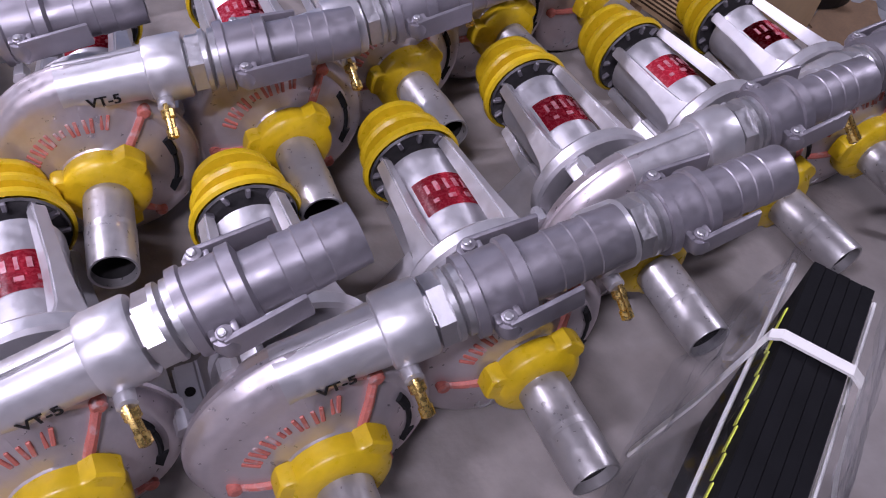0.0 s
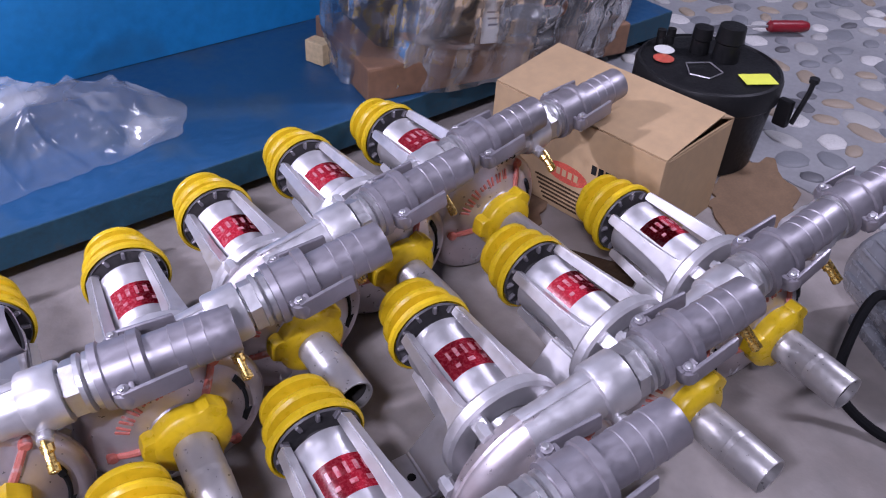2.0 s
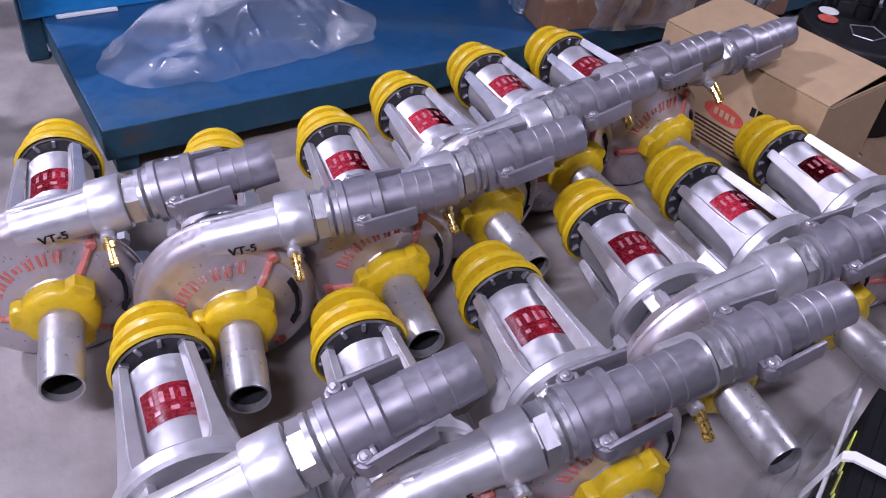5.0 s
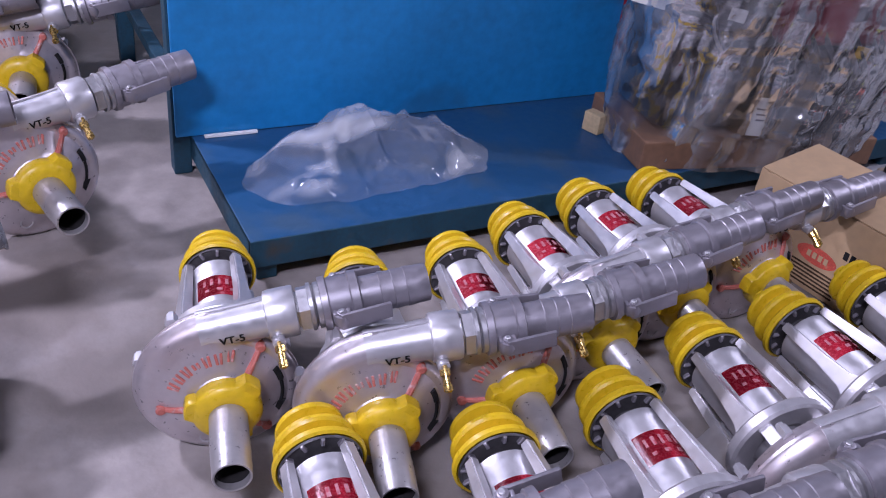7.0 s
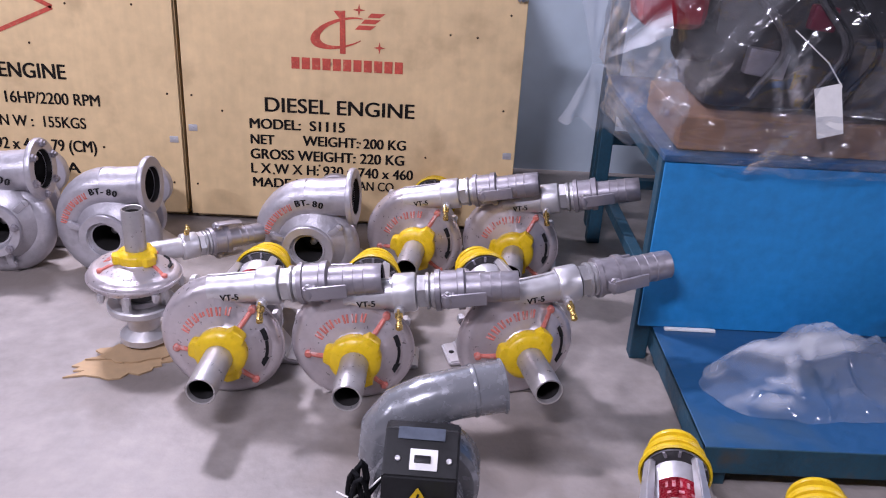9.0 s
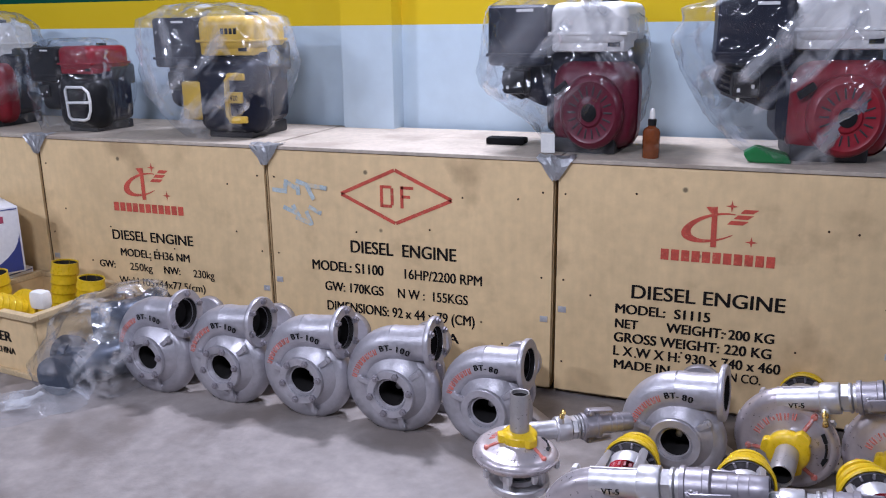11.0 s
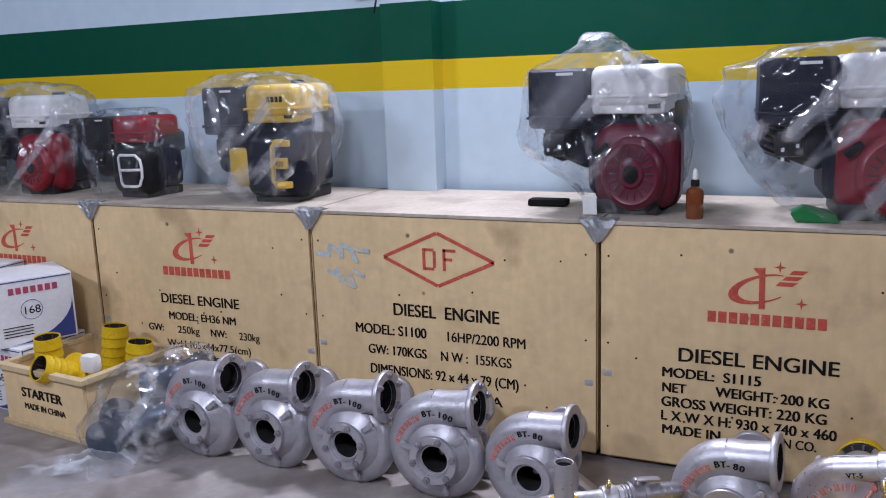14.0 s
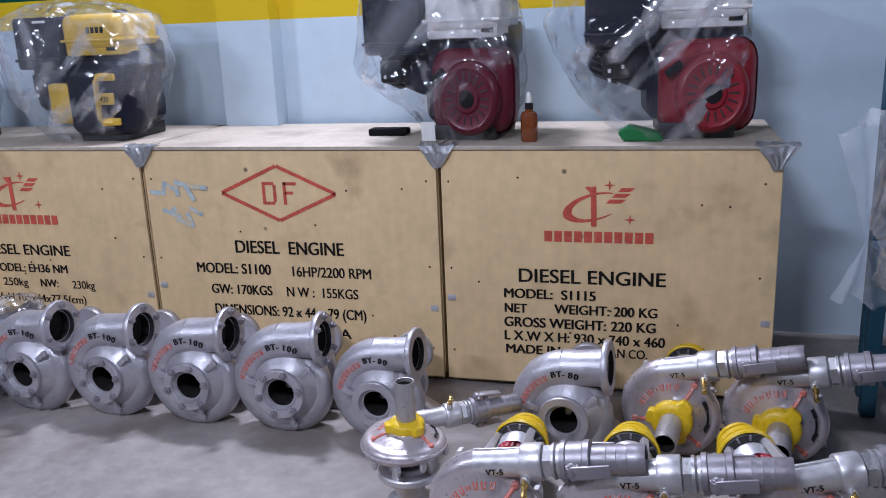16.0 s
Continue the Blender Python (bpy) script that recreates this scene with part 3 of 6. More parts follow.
def arc_bars(parent, r, face, a0, a1, n, height, mat, name, m):
    """Plain upright bars along an arc, in place of letters; face(r, a) gives the surface."""
    for k in range(n):
        a = radians(a0 + (a1 - a0) * k / (n - 1))
        w = r * radians(abs(a1 - a0)) / (n - 1) * 0.62
        lean = math.atan2(face(r + 0.004, a) - face(r - 0.004, a), 0.008)
        t = Matrix.Translation((r * math.cos(a), face(r, a), r * math.sin(a))) @ Matrix.Rotation(math.pi / 2 - a, 4, "Y") @ Matrix.Rotation(-lean, 4, "X")
        tall = height * (0.55 if k == 3 and n == 7 else 1)
        for q in (-1, 1):
            part(name, box(w * 0.40, 0.0030, tall, (q * w * 0.33, 0, 0), 0.0008, None, Matrix.Rotation(q * 0.10, 4, "Y"), 1), mat, parent, "", m @ t, smooth=False)


def volute_size(a):
    """Outer radius and tube radius of the casing at the angle a, widening clockwise from the tongue to the outlet."""
    k = ((math.pi / 2 - a) % (2 * math.pi)) / (2 * math.pi)
    k = (k - 0.10) / 0.90 if k > 0.10 else (1 - k / 0.10) ** 2 * (1 + 2 * k / 0.10)
    s = 0.0130 + 0.0140 * k ** 1.15
    return 0.1005 + 0.0335 * k ** 1.2, s


def casing_face(r, a):
    """The depth of the casing's front at radius r and angle a."""
    big, s = volute_size(a)
    c = big - s
    edge = c - 0.20 * s
    q = min(1.0, max(0.0, (r - 0.050) / (edge - 0.050)))
    return -0.0385 + (0.0385 - 0.98 * s) * (0.82 * q + 0.18 * q * q)


def casing_shell():
    """Cast pump casing: a sloped front that runs into a widening rim, with a thin parting ridge."""
    bm = bmesh.new()
    rings, n = [], 96
    for i in range(n + 1):
        a = math.pi / 2 - 2 * math.pi * min(i, n - 0.01) / n
        big, s = volute_size(a)
        c = big - s
        prof = [(0.030, -0.044), (0.045, -0.044), (0.0485, -0.0405)]
        edge = c - 0.20 * s
        prof += [(0.050 + (edge - 0.050) * q, casing_face(0.050 + (edge - 0.050) * q, a)) for q in (0, 0.2, 0.4, 0.6, 0.8, 1.0)]
        prof += [(c + s * math.sin(p), -s * math.cos(p)) for p in (0.15, 0.5, 0.85, 1.15, 1.38)]
        prof += [(big + 0.0022, -0.0022), (big + 0.0022, 0.0022)]
        prof += [(c + s * math.sin(p), -s * math.cos(p)) for p in (1.76, 2.1, 2.5, 2.9, 3.14)]
        prof += [(0.070, 0.030), (0.020, 0.031)]
        rings.append([bm.verts.new((r * math.cos(a), y, r * math.sin(a))) for r, y in prof])
    for a, b in zip(rings, rings[1:]):
        for k in range(len(a) - 1):
            bm.faces.new((a[k], a[k + 1], b[k + 1], b[k]))
    bm.faces.new(rings[-1])
    bmesh.ops.recalc_face_normals(bm, faces=bm.faces[:])
    return bm


def pulley(parent, m, r=0.062):
    """Stepped belt pulley: three rims with deep grooves, smaller towards the shaft end."""
    p = [(0.016, 0.050), (r * 0.66, 0.050), (r * 0.76, 0.048), (r * 0.78, 0.043), (r * 0.76, 0.039), (r * 0.50, 0.034), (r * 0.50, 0.024), (r * 0.86, 0.018), (r * 0.91, 0.015), (r * 0.91, 0.010), (r * 0.86, 0.006), (r * 0.55, 0.001), (r * 0.55, -0.008), (r * 0.98, -0.013), (r * 1.03, -0.016), (r * 1.03, -0.023), (r * 0.97, -0.026), (r * 0.90, -0.018), (0.02, -0.016)]
    ob = part("pulley", lathe(p, "y", segs=40), "yellow", parent, "yellow stepped belt pulley", m)
    bm = lathe([(r * 0.93, -0.026), (r * 0.90, -0.029), (r * 0.80, -0.024), (0.024, -0.022), (0.024, -0.036), (0.012, -0.036)], "y", segs=30)
    part("hub", bm, "engine_grey", ob, "dark pulley face")
    for k in range(12):
        a = k * math.pi / 6
        part("vane", box(r * 0.20, 0.008, 0.005, (r * 0.80 * math.cos(a), -0.028, r * 0.80 * math.sin(a)), 0.001, None, Matrix.Rotation(-a, 4, "Y"), 1), "cast", ob)
    part("shaft_hub", lathe([(0.024, 0.044), (0.024, 0.062), (0.021, 0.066), (0.015, 0.066), (0.015, 0.074), (0.008, 0.075)], "y", segs=20, wobble=lambda a, h: 1 + 0.10 * (math.cos(4 * a) > 0.6)), "yellow", ob)
    return ob


def coupling(parent, m, x0, x1, r=0.0275):
    """Hexagon nipple, clamp coupling with two levers and a ribbed hose tail along x."""
    hexa = lathe([(0.0265, x0 - 0.004), (0.0265, x0 + 0.002), (0.033, x0 + 0.003), (0.033, x0 + 0.018), (0.028, x0 + 0.020)], "x", segs=6)
    part("hex_nipple", hexa, "zinc", parent, "bright zinc hexagon nipple", m)
    bm = lathe([(0.026, x0 + 0.016), (0.034, x0 + 0.018), (0.034, x0 + 0.023), (0.028, x0 + 0.026), (0.033, x0 + 0.028), (0.033, x0 + 0.034), (0.029, x0 + 0.036)], "x", segs=28)
    part("threaded_collar", bm, "zinc", parent, "", m)
    c0, c1 = x0 + 0.034, x0 + 0.088
    bm = lathe([(0.029, c0), (0.0385, c0 + 0.001), (0.0390, c0 + 0.010), (0.0355, c0 + 0.012), (0.0355, c1 - 0.013), (0.0385, c1 - 0.011), (0.0385, c1), (0.029, c1 + 0.003)], "x", segs=32)
    cp = part("coupling_body", bm, "cast", parent, "grey cast clamp coupling", m)
    for s in (-1, 1):
        for dx in (0.016, 0.034):
            part("lug", box(0.006, 0.016, 0.022, (c0 + dx, s * 0.036, 0), 0.002), "cast", cp)
    for s in (-1, 1):
        bm = lathe([(0.004, -0.014), (0.007, -0.013), (0.007, 0.013), (0.004, 0.014)], "z", (c0 + 0.025, s * 0.042, 0), 12)
        ang = Matrix.Rotation(radians(-4 * s), 4, "Z")
        bm = box(0.072, 0.006, 0.026, (c0 + 0.058, s * 0.046, 0), 0.003, bm, ang)
        bm = lathe([(0.010, -0.009), (0.012, 0), (0.010, 0.009)], "z", (c0 + 0.024, s * 0.042, 0), 14, bm)
        part("cam_lever", bm, "cast", cp)
        part("pin", lathe([(0.003, -0.017), (0.0042, -0.016), (0.0042, 0.016), (0.003, 0.017)], "z", (c0 + 0.024, s * 0.043, 0), 10), "zinc", cp)
    prof, n = [(r, c1 - 0.004)], 3
    for k in range(n):
        a = c1 + (x1 - c1) * (0.30 + 0.55 * k / n)
        prof += [(r + 0.0004, a), (r + 0.0014, a + 0.0012), (r + 0.0003, a + (x1 - c1) * 0.16)]
    prof += [(r, x1 - 0.001), (r - 0.0006, x1), (r - 0.003, x1 - 0.0006), (r - 0.0032, c1)]
    part("hose_tail", lathe(prof, "x", segs=32, closed=False), "cast", parent, "grey cast hose tail", m)
    part("bore", lathe([(r - 0.0034, x1 - 0.004), (r - 0.0034, c1 + 0.004), (0.002, c1 + 0.004)], "x", segs=24, closed=False), "hollow_shade", parent, "", m)


def vt_pump():
    """Belt-driven water pump, front (inlet) towards -y, outlet at the top towards +x."""
    t = thing("water_pump", "silver centrifugal pump with yellow pulley and clamp coupling on the floor", "pump")
    up = Matrix.Translation((0, 0, AXIS))
    d = 0.107
    part("casing_cover", casing_shell(), "casing", t, "pinkish silver cast casing with a widening rim", up)
    bm = pipe([(-0.012, 0, d), (0.02, 0, d), (0.05, 0, d), (0.066, 0, d), (0.082, 0, d)], [0.0270, 0.0272, 0.0278, 0.0286, 0.0296], 24)
    bm = box(0.092, 0.0046, 0.0030, (0.034, 0, d + 0.0288), 0.001, bm)
    part("volute", bm, "silver", t, "silver outlet neck with a parting ridge", up)
    bm = lathe([(0.028, 0.078), (0.0345, 0.080), (0.036, 0.084), (0.036, 0.118), (0.0345, 0.121), (0.026, 0.122)], "x", (0, 0, d), 28)
    bm = lathe([(0.009, 0.0), (0.009, 0.018), (0.006, 0.020)], "-y", (0.090, -0.026, d - 0.018), 12, bm)
    part("outlet_socket", bm, "silver", t, "", up)
    coupling(t, up @ Matrix.Translation((0, 0, d)), 0.122, 0.31)
    # raised rim bolts and red-marked ribs
    for a in (178, 47, -62):
        ar = radians(a)
        rot = Matrix.Rotation(-ar, 4, "Y")
        y0, y1 = casing_face(0.054, ar), casing_face(0.090, ar)
        bm = pipe([(0.050, y0 - 0.001, 0), (0.072, (y0 + y1) / 2 - 0.0015, 0), (0.090, y1, 0)], [0.0058, 0.0048, 0.0045], 8)
        bm = lathe([(0.0075, -0.004), (0.0075, 0.006), (0.005, 0.008)], "-y", (0.091, y1 + 0.001, 0), 14, bm)
        bm.transform(rot)
        part("rib", bm, "paint_red", t, "casing rib daubed with faded red paint", up)
    for a in (20, 70, 112, 150, 205, 240, 275, 335):
        br = volute_size(radians(a))[0] - 0.004
        part("bolt", lathe([(0.009, -0.004), (0.009, 0.012), (0.0065, 0.012), (0.0065, 0.018), (0.004, 0.019)], "y", (br * math.cos(radians(a)), 0.016, br * math.sin(radians(a))), 6), "silver", t, "", up)
    ar = radians(238)
    ring = lathe([(0.011, 0), (0.011, 0.0016), (0.0085, 0.0016), (0.0085, 0)], "-y", (0, 0, 0), 20, None, False)
    part("cast_mark", ring, "silver", t, "", up @ Matrix.Translation((0.082 * math.cos(ar), casing_face(0.082, ar) + 0.0004, 0.082 * math.sin(ar))))
    arc_bars(t, 0.0765, casing_face, 146, 74, 7, 0.0170, "paint_red", "brand_bar", up)
    lettering("VT-5", 0.017, "ink", t, up @ Matrix.Translation((0.012, -0.0276, d - 0.012)), "model_lettering", bold=0.0003)
    for a0, a1, w in ((20, 4, 0.005), (2, -24, 0.0032)):
        steps = [radians(a0 + (a1 - a0) * i / 4) for i in range(5)]
        bm = pipe([(0.079 * math.cos(a), casing_face(0.079, a) - 0.0002, 0.079 * math.sin(a)) for a in steps], w, 6)
        part("turn_arrow", bm, "ink", t, "black painted turn arrow", up, smooth=False)
    ar = radians(-30)
    bm = prism([(-0.011, 0.008), (0.011, 0.008), (-0.003, -0.012)], 0.002, Matrix.Translation((0.079 * math.cos(ar), casing_face(0.079, ar) - 0.003, 0.079 * math.sin(ar))))
    part("turn_arrow", bm, "ink", t, "black painted arrow head", up, smooth=False)
    # brass drain tap on the outlet socket
    bm = lathe([(0.0075, 0), (0.0075, 0.008), (0.005, 0.010), (0.005, 0.02), (0.0065, 0.021), (0.0065, 0.030), (0.003, 0.032)], "-y", (0, 0, 0), 10)
    tap = part("brass_tap", bm, "brass", t, "small brass drain tap", up @ Matrix.Translation((0.090, -0.046, d - 0.020)) @ Matrix.Rotation(radians(38), 4, "X"))
    part("tap_lever", box(0.005, 0.034, 0.004, (0, -0.012, 0.010), 0.001), "brass", tap)
    # yellow union nut and inlet pipe
    def lugs(a, h):
        if not 0.037 < h < 0.061:
            return 1.0
        w = abs((a - 0.9 + math.pi / 3) % (2 * math.pi / 3) - math.pi / 3)
        return 1.0 + 0.22 * min(1.0, max(0.0, (0.36 - w) / 0.10))
    bm = lathe([(0.030, 0.036), (0.047, 0.037), (0.0485, 0.0395), (0.0485, 0.058), (0.047, 0.0605), (0.0455, 0.062), (0.040, 0.067), (0.030, 0.069), (0.028, 0.069)], "-y", segs=72, wobble=lugs)
    nut = part("union_nut", bm, "yellow", t, "yellow lugged union nut", up)
    part("nut_collar", lathe([(0.046, 0.024), (0.0465, 0.034), (0.044, 0.038)], "-y", segs=40), "casing", nut)
    ri = 0.0265
    prof = [(ri, 0.06), (ri, 0.120), (ri + 0.0008, 0.1205), (ri, 0.128), (ri + 0.0006, 0.1285), (ri - 0.0004, 0.176), (ri - 0.001, 0.1775), (ri - 0.0035, 0.177), (ri - 0.0035, 0.07)]
    part("inlet_pipe", lathe(prof, "-y", segs=32, closed=False), "steel", t, "grey steel inlet pipe", up)
    part("bore", lathe([(ri - 0.0037, 0.166), (ri - 0.0037, 0.07), (0.002, 0.07)], "-y", segs=24, closed=False), "hollow_shade", t, "", up)
    # bearing frame, label, pulley and feet
    bm = lathe([(0.050, 0.074), (0.081, 0.074), (0.085, 0.078), (0.085, 0.091), (0.082, 0.095), (0.050, 0.096), (0.048, 0.091), (0.048, 0.080), (0.050, 0.076)], "y", segs=40, closed=False)
    part("frame_ring", bm, "silver", t, "", up)
    # dark disc added as the shade in the gap behind the casing
    part("shadow_plate", lathe([(0.058, 0.032), (0.058, 0.046), (0.01, 0.047)], "y", segs=30), "dark", t, "", up)
    for k in range(4):
        a = math.pi / 4 + k * math.pi / 2
        part("spacer", box(0.013, 0.052, 0.020, (0.068 * math.cos(a), 0.053, 0.068 * math.sin(a)), 0.002, None, Matrix.Rotation(-a, 4, "Y")), "silver", t, "", up)
    for k in range(4):
        a = math.pi / 4 + k * math.pi / 2 + 0.25
        bm = bmesh.new()
        ring = []
        for y, r, w, th in ((0.088, 0.068, 0.046, 0.020), (0.112, 0.066, 0.028, 0.020), (0.165, 0.062, 0.019, 0.018), (0.258, 0.056, 0.016, 0.014)):
            ring.append([bm.verts.new((r + q * th / 2, y, p * w / 2)) for p, q in ((-1, -1), (1, -1), (1, 1), (-1, 1))])
        for p, q in zip(ring, ring[1:]):
            for i in range(4):
                bm.faces.new((p[i], p[(i + 1) % 4], q[(i + 1) % 4], q[i]))
        bm.faces.new(ring[0])
        bm.faces.new(ring[-1][::-1])
        bmesh.ops.recalc_face_normals(bm, faces=bm.faces[:])
        bmesh.ops.bevel(bm, geom=bm.edges[:], offset=0.002, segments=2, affect="EDGES")
        bm.transform(Matrix.Rotation(-a, 4, "Y"))
        part("frame_arm", bm, "silver", t, "", up)
    bm = lathe([(0.018, 0.050), (0.030, 0.060), (0.038, 0.085), (0.0465, 0.100), (0.0465, 0.232), (0.0485, 0.235), (0.0485, 0.250), (0.040, 0.256), (0.014, 0.261), (0.012, 0.30)], "y", segs=40)
    part("bearing_housing", bm, "silver", t, "white-silver bearing housing", up)
    bm = bmesh.new()
    grid = [[bm.verts.new((0.0470 * math.sin(radians(-46 + 92 * i / 14)), y, 0.0470 * math.cos(radians(-46 + 92 * i / 14)))) for i in range(15)] for y in (0.156, 0.208)]
    for i in range(14):
        bm.faces.new((grid[0][i], grid[0][i + 1], grid[1][i + 1], grid[1][i]))
    bmesh.ops.solidify(bm, geom=bm.faces[:], thickness=0.0006)
    lab = part("name_plate", bm, "label_red", t, "dark red foil name plate", up)
    for row, (y, hgt, n) in enumerate(((0.190, 0.017, 5), (0.170, 0.007, 3))):
        for q in range(n):
            a = radians(-36 + 72 * (q + 0.5) / n)
            bm = box(0.0473 * radians(72) / n * (0.34 + 0.12 * (q % 2)), hgt * (0.8 + 0.2 * (q % 3) / 2), 0.0008, (0, y, 0.0475), 0)
            bm.transform(Matrix.Rotation(a, 4, "Y"))
            part("print_bar", bm, "label_print", lab, smooth=False)
    pulley(t, up @ Matrix.Translation((0, 0.297, 0)))
    part("grease_bolt", lathe([(0.009, 0.0), (0.009, 0.007), (0.006, 0.012), (0.002, 0.013)], "z", (0.050, 0.105, 0.012), 6), "zinc", t, "", up)
    base = prism([(-0.112, 0), (0.112, 0), (0.112, 0.010), (0.086, 0.013), (0.062, 0.045), (0.040, 0.075), (-0.040, 0.075), (-0.062, 0.045), (-0.086, 0.013), (-0.112, 0.010)], 0.078, Matrix.Translation((0, 0.098, 0)), 0.003)
    part("foot_bracket", base, "silver", t, "cast foot bracket with bolt holes")
    for s in (-1, 1):
        part("foot_hole", lathe([(0.006, 0), (0.006, 0.0012)], "z", (s * 0.099, 0.137, 0.0110), 14), "hollow_shade", t)
    return t


ROLLED = ("casing_cover", "volute", "outlet_socket", "hex_nipple", "threaded_collar", "coupling_body", "hose_tail", "bore_out", "rib", "bolt", "cast_mark", "brand_bar", "model_lettering", "turn_arrow", "brass_tap")


def set_roll(t, roll):
    """Turns the casing with its outlet round the pump's axis; feet and frame stay."""
    c = Matrix.Translation((0, 0, AXIS))
    turn = c @ Matrix.Rotation(-radians(roll), 4, "Y") @ c.inverted()
    for ch in t.children:
        nm = ch.name.split(".")[0]
        if nm in ROLLED or (nm == "bore" and abs(ch.matrix_basis.translation.z - AXIS) > 0.05):
            ch.matrix_basis = turn @ ch.matrix_basis


PUMPS = [  # x, y, yaw, roll, group
    (2.200, -1.553, -12.3, 10.8, "a"), (2.395, -1.667, -15.6, 9.5, "a"), (2.614, -1.679, -10.6, 12.7, "a"), (2.815, -1.620, -5.4, 12, "a"), (3.015, -1.574, -4.6, 12, "a"), (3.223, -1.572, -1.7, 8.6, "a"),
    (1.391, -0.921, -2.4, 8.4, "c"), (1.667, -0.922, -1.3, 7.6, "c"), (2.015, -0.874, 12.8, 8.6, "c"), (1.778, -0.352, -7.5, 12.7, "c"), (2.042, -0.353, -7.1, 12.5, "c"),
    (2.240, -2.018, -7.1, 17.4, "b"), (2.451, -2.097, -10.3, 16.1, "b"), (2.677, -2.096, -9.3, 12.4, "b"), (2.902, -2.032, -10.3, 15.2, "b"), (3.140, -2.023, -4.8, 14, "b"), (3.355, -2.011, -7.7, 14, "b")]
GROUPS = {"a": "pumps in a row before the blue bench", "b": "pumps in the second row before the bench", "c": "pumps before the crates"}
proto = vt_pump()
tagged(proto, group="x")
for i, (x, y, yaw, roll, g) in enumerate(PUMPS):
    p = copy_thing(proto, pose(x, y, 0, 0, 0, yaw) @ Matrix.Scale(1.12 if g == "c" else 1.0, 4))
    set_roll(p, roll)
    p["group"] = GROUPS[g]
for o in (*proto.children_recursive, proto):
    bpy.data.objects.remove(o)

# ---- large flanged pumps against the crates ----


def bt_pump(k, model, bolts):
    """Large volute pump: flanged inlet towards -y, flanged outlet up to the right."""
    t = thing("flanged_pump", "large silver centrifugal pump casing with flanged outlet", "pump")
    ax = 0.122 * k
    up = Matrix.Translation((0, 0, ax))
    rl = up @ Matrix.Rotation(-radians(4), 4, "Y")
    bm = lathe([(0.036, -0.060), (0.062, -0.058), (0.070, -0.050), (0.088, -0.036), (0.100, -0.020), (0.104, 0.01), (0.096, 0.045), (0.06, 0.055), (0.03, 0.056)], "y", segs=48, closed=False)
    bm.transform(Matrix.Diagonal((k, k, k, 1)))
    part("casing_cover", bm, "dull_silver", t, "dented silver casing front", up)
    bm = spiral(0.072, 0.118, 0.034, 0.048, steps=44, segs=18)
    bm = pipe([(-0.004, 0, 0.118), (0.03, 0, 0.118), (0.07, 0, 0.120), (0.105, 0, 0.122)], [0.048, 0.047, 0.047, 0.048], 22, bm, False)
    bm.transform(Matrix.Diagonal((k, k, k, 1)))
    part("volute", bm, "dull_silver", t, "silver painted volute", rl)
    bm = lathe([(0.040, 0.102), (0.069, 0.102), (0.071, 0.105), (0.071, 0.113), (0.069, 0.116), (0.046, 0.116), (0.044, 0.10)], "x", (0, 0, 0.122), 36, closed=False)
    bm.transform(Matrix.Diagonal((k, k, k, 1)))
    fl = part("outlet_flange", bm, "dull_silver", t, "machined outlet flange", rl)
    part("bore", lathe([(0.0436 * k, 0.1152 * k), (0.0425 * k, 0.075 * k), (0.002, 0.07 * k)], "x", (0, 0, 0.122 * k), 24, closed=False), "hollow_shade", fl)
    if bolts:
        for q in range(6):
            a = q * math.pi / 3 + 0.3
            part("bolt", lathe([(0.011, 0), (0.011, 0.008), (0.006, 0.010), (0.006, 0.014)], "x", (0.115 * k, 0.058 * k * math.cos(a), (0.122 + 0.058 * math.sin(a)) * k), 6), "cast", fl)
    bm = lathe([(0.037, 0.058), (0.064, 0.058), (0.066, 0.061), (0.066, 0.070), (0.064, 0.073), (0.046, 0.073), (0.042, 0.066), (0.037, 0.055)], "-y", segs=36, closed=False)
    bm.transform(Matrix.Diagonal((k, k, k, 1)))
    fl = part("inlet_flange", bm, "dull_silver", t, "round inlet flange", up)
    part("bore", lathe([(0.0435 * k, 0.069 * k), (0.0405 * k, 0.02 * k), (0.0385 * k, -0.03 * k), (0.002, -0.035)], "-y", segs=28, closed=False), "hollow_shade", fl)
    part("impeller_eye", lathe([(0.010 * k, -0.02 * k), (0.009 * k, 0.010 * k), (0.003, 0.012 * k)], "-y", segs=12), "zinc", fl)
    for q in range(6):
        a = q * math.pi / 3 + 0.2
        part("bolt", lathe([(0.011, 0), (0.011, 0.008), (0.006, 0.010), (0.006, 0.014)] if bolts else [(0.004, 0), (0.003, 0.001)], "-y", (0.056 * k * math.cos(a), -0.072 * k, 0.056 * k * math.sin(a)), 6), "cast" if bolts else "hollow_shade", fl)
    for a in (165, 40, -75):
        rot = Matrix.Rotation(-radians(a), 4, "Y")
        bm = box(0.030 * k, 0.014, 0.016, (0.082 * k, -0.050 * k, 0), 0.004)
        bm = lathe([(0.010, 0), (0.010, 0.008), (0.006, 0.010)], "-y", (0.097 * k, -0.044 * k, 0), 12, bm)
        bm.transform(rot)
        part("rib", bm, "dull_silver", t, "", up)
    arc_bars(t, 0.114 * k, lambda r, a: -0.047 * k, 164, 116, 8, 0.018, "paint_red", "brand_bar", up)
    for ch_i, ch in enumerate(model):
        a = radians(108 - ch_i * 7.2)
        lettering(ch, 0.023 * k, "ink", t, up @ Matrix.Translation((0.112 * k * math.cos(a), -0.049 * k, 0.112 * k * math.sin(a))) @ Matrix.Rotation(math.pi / 2 - a, 4, "Y"), "model_lettering", bold=0.0007)
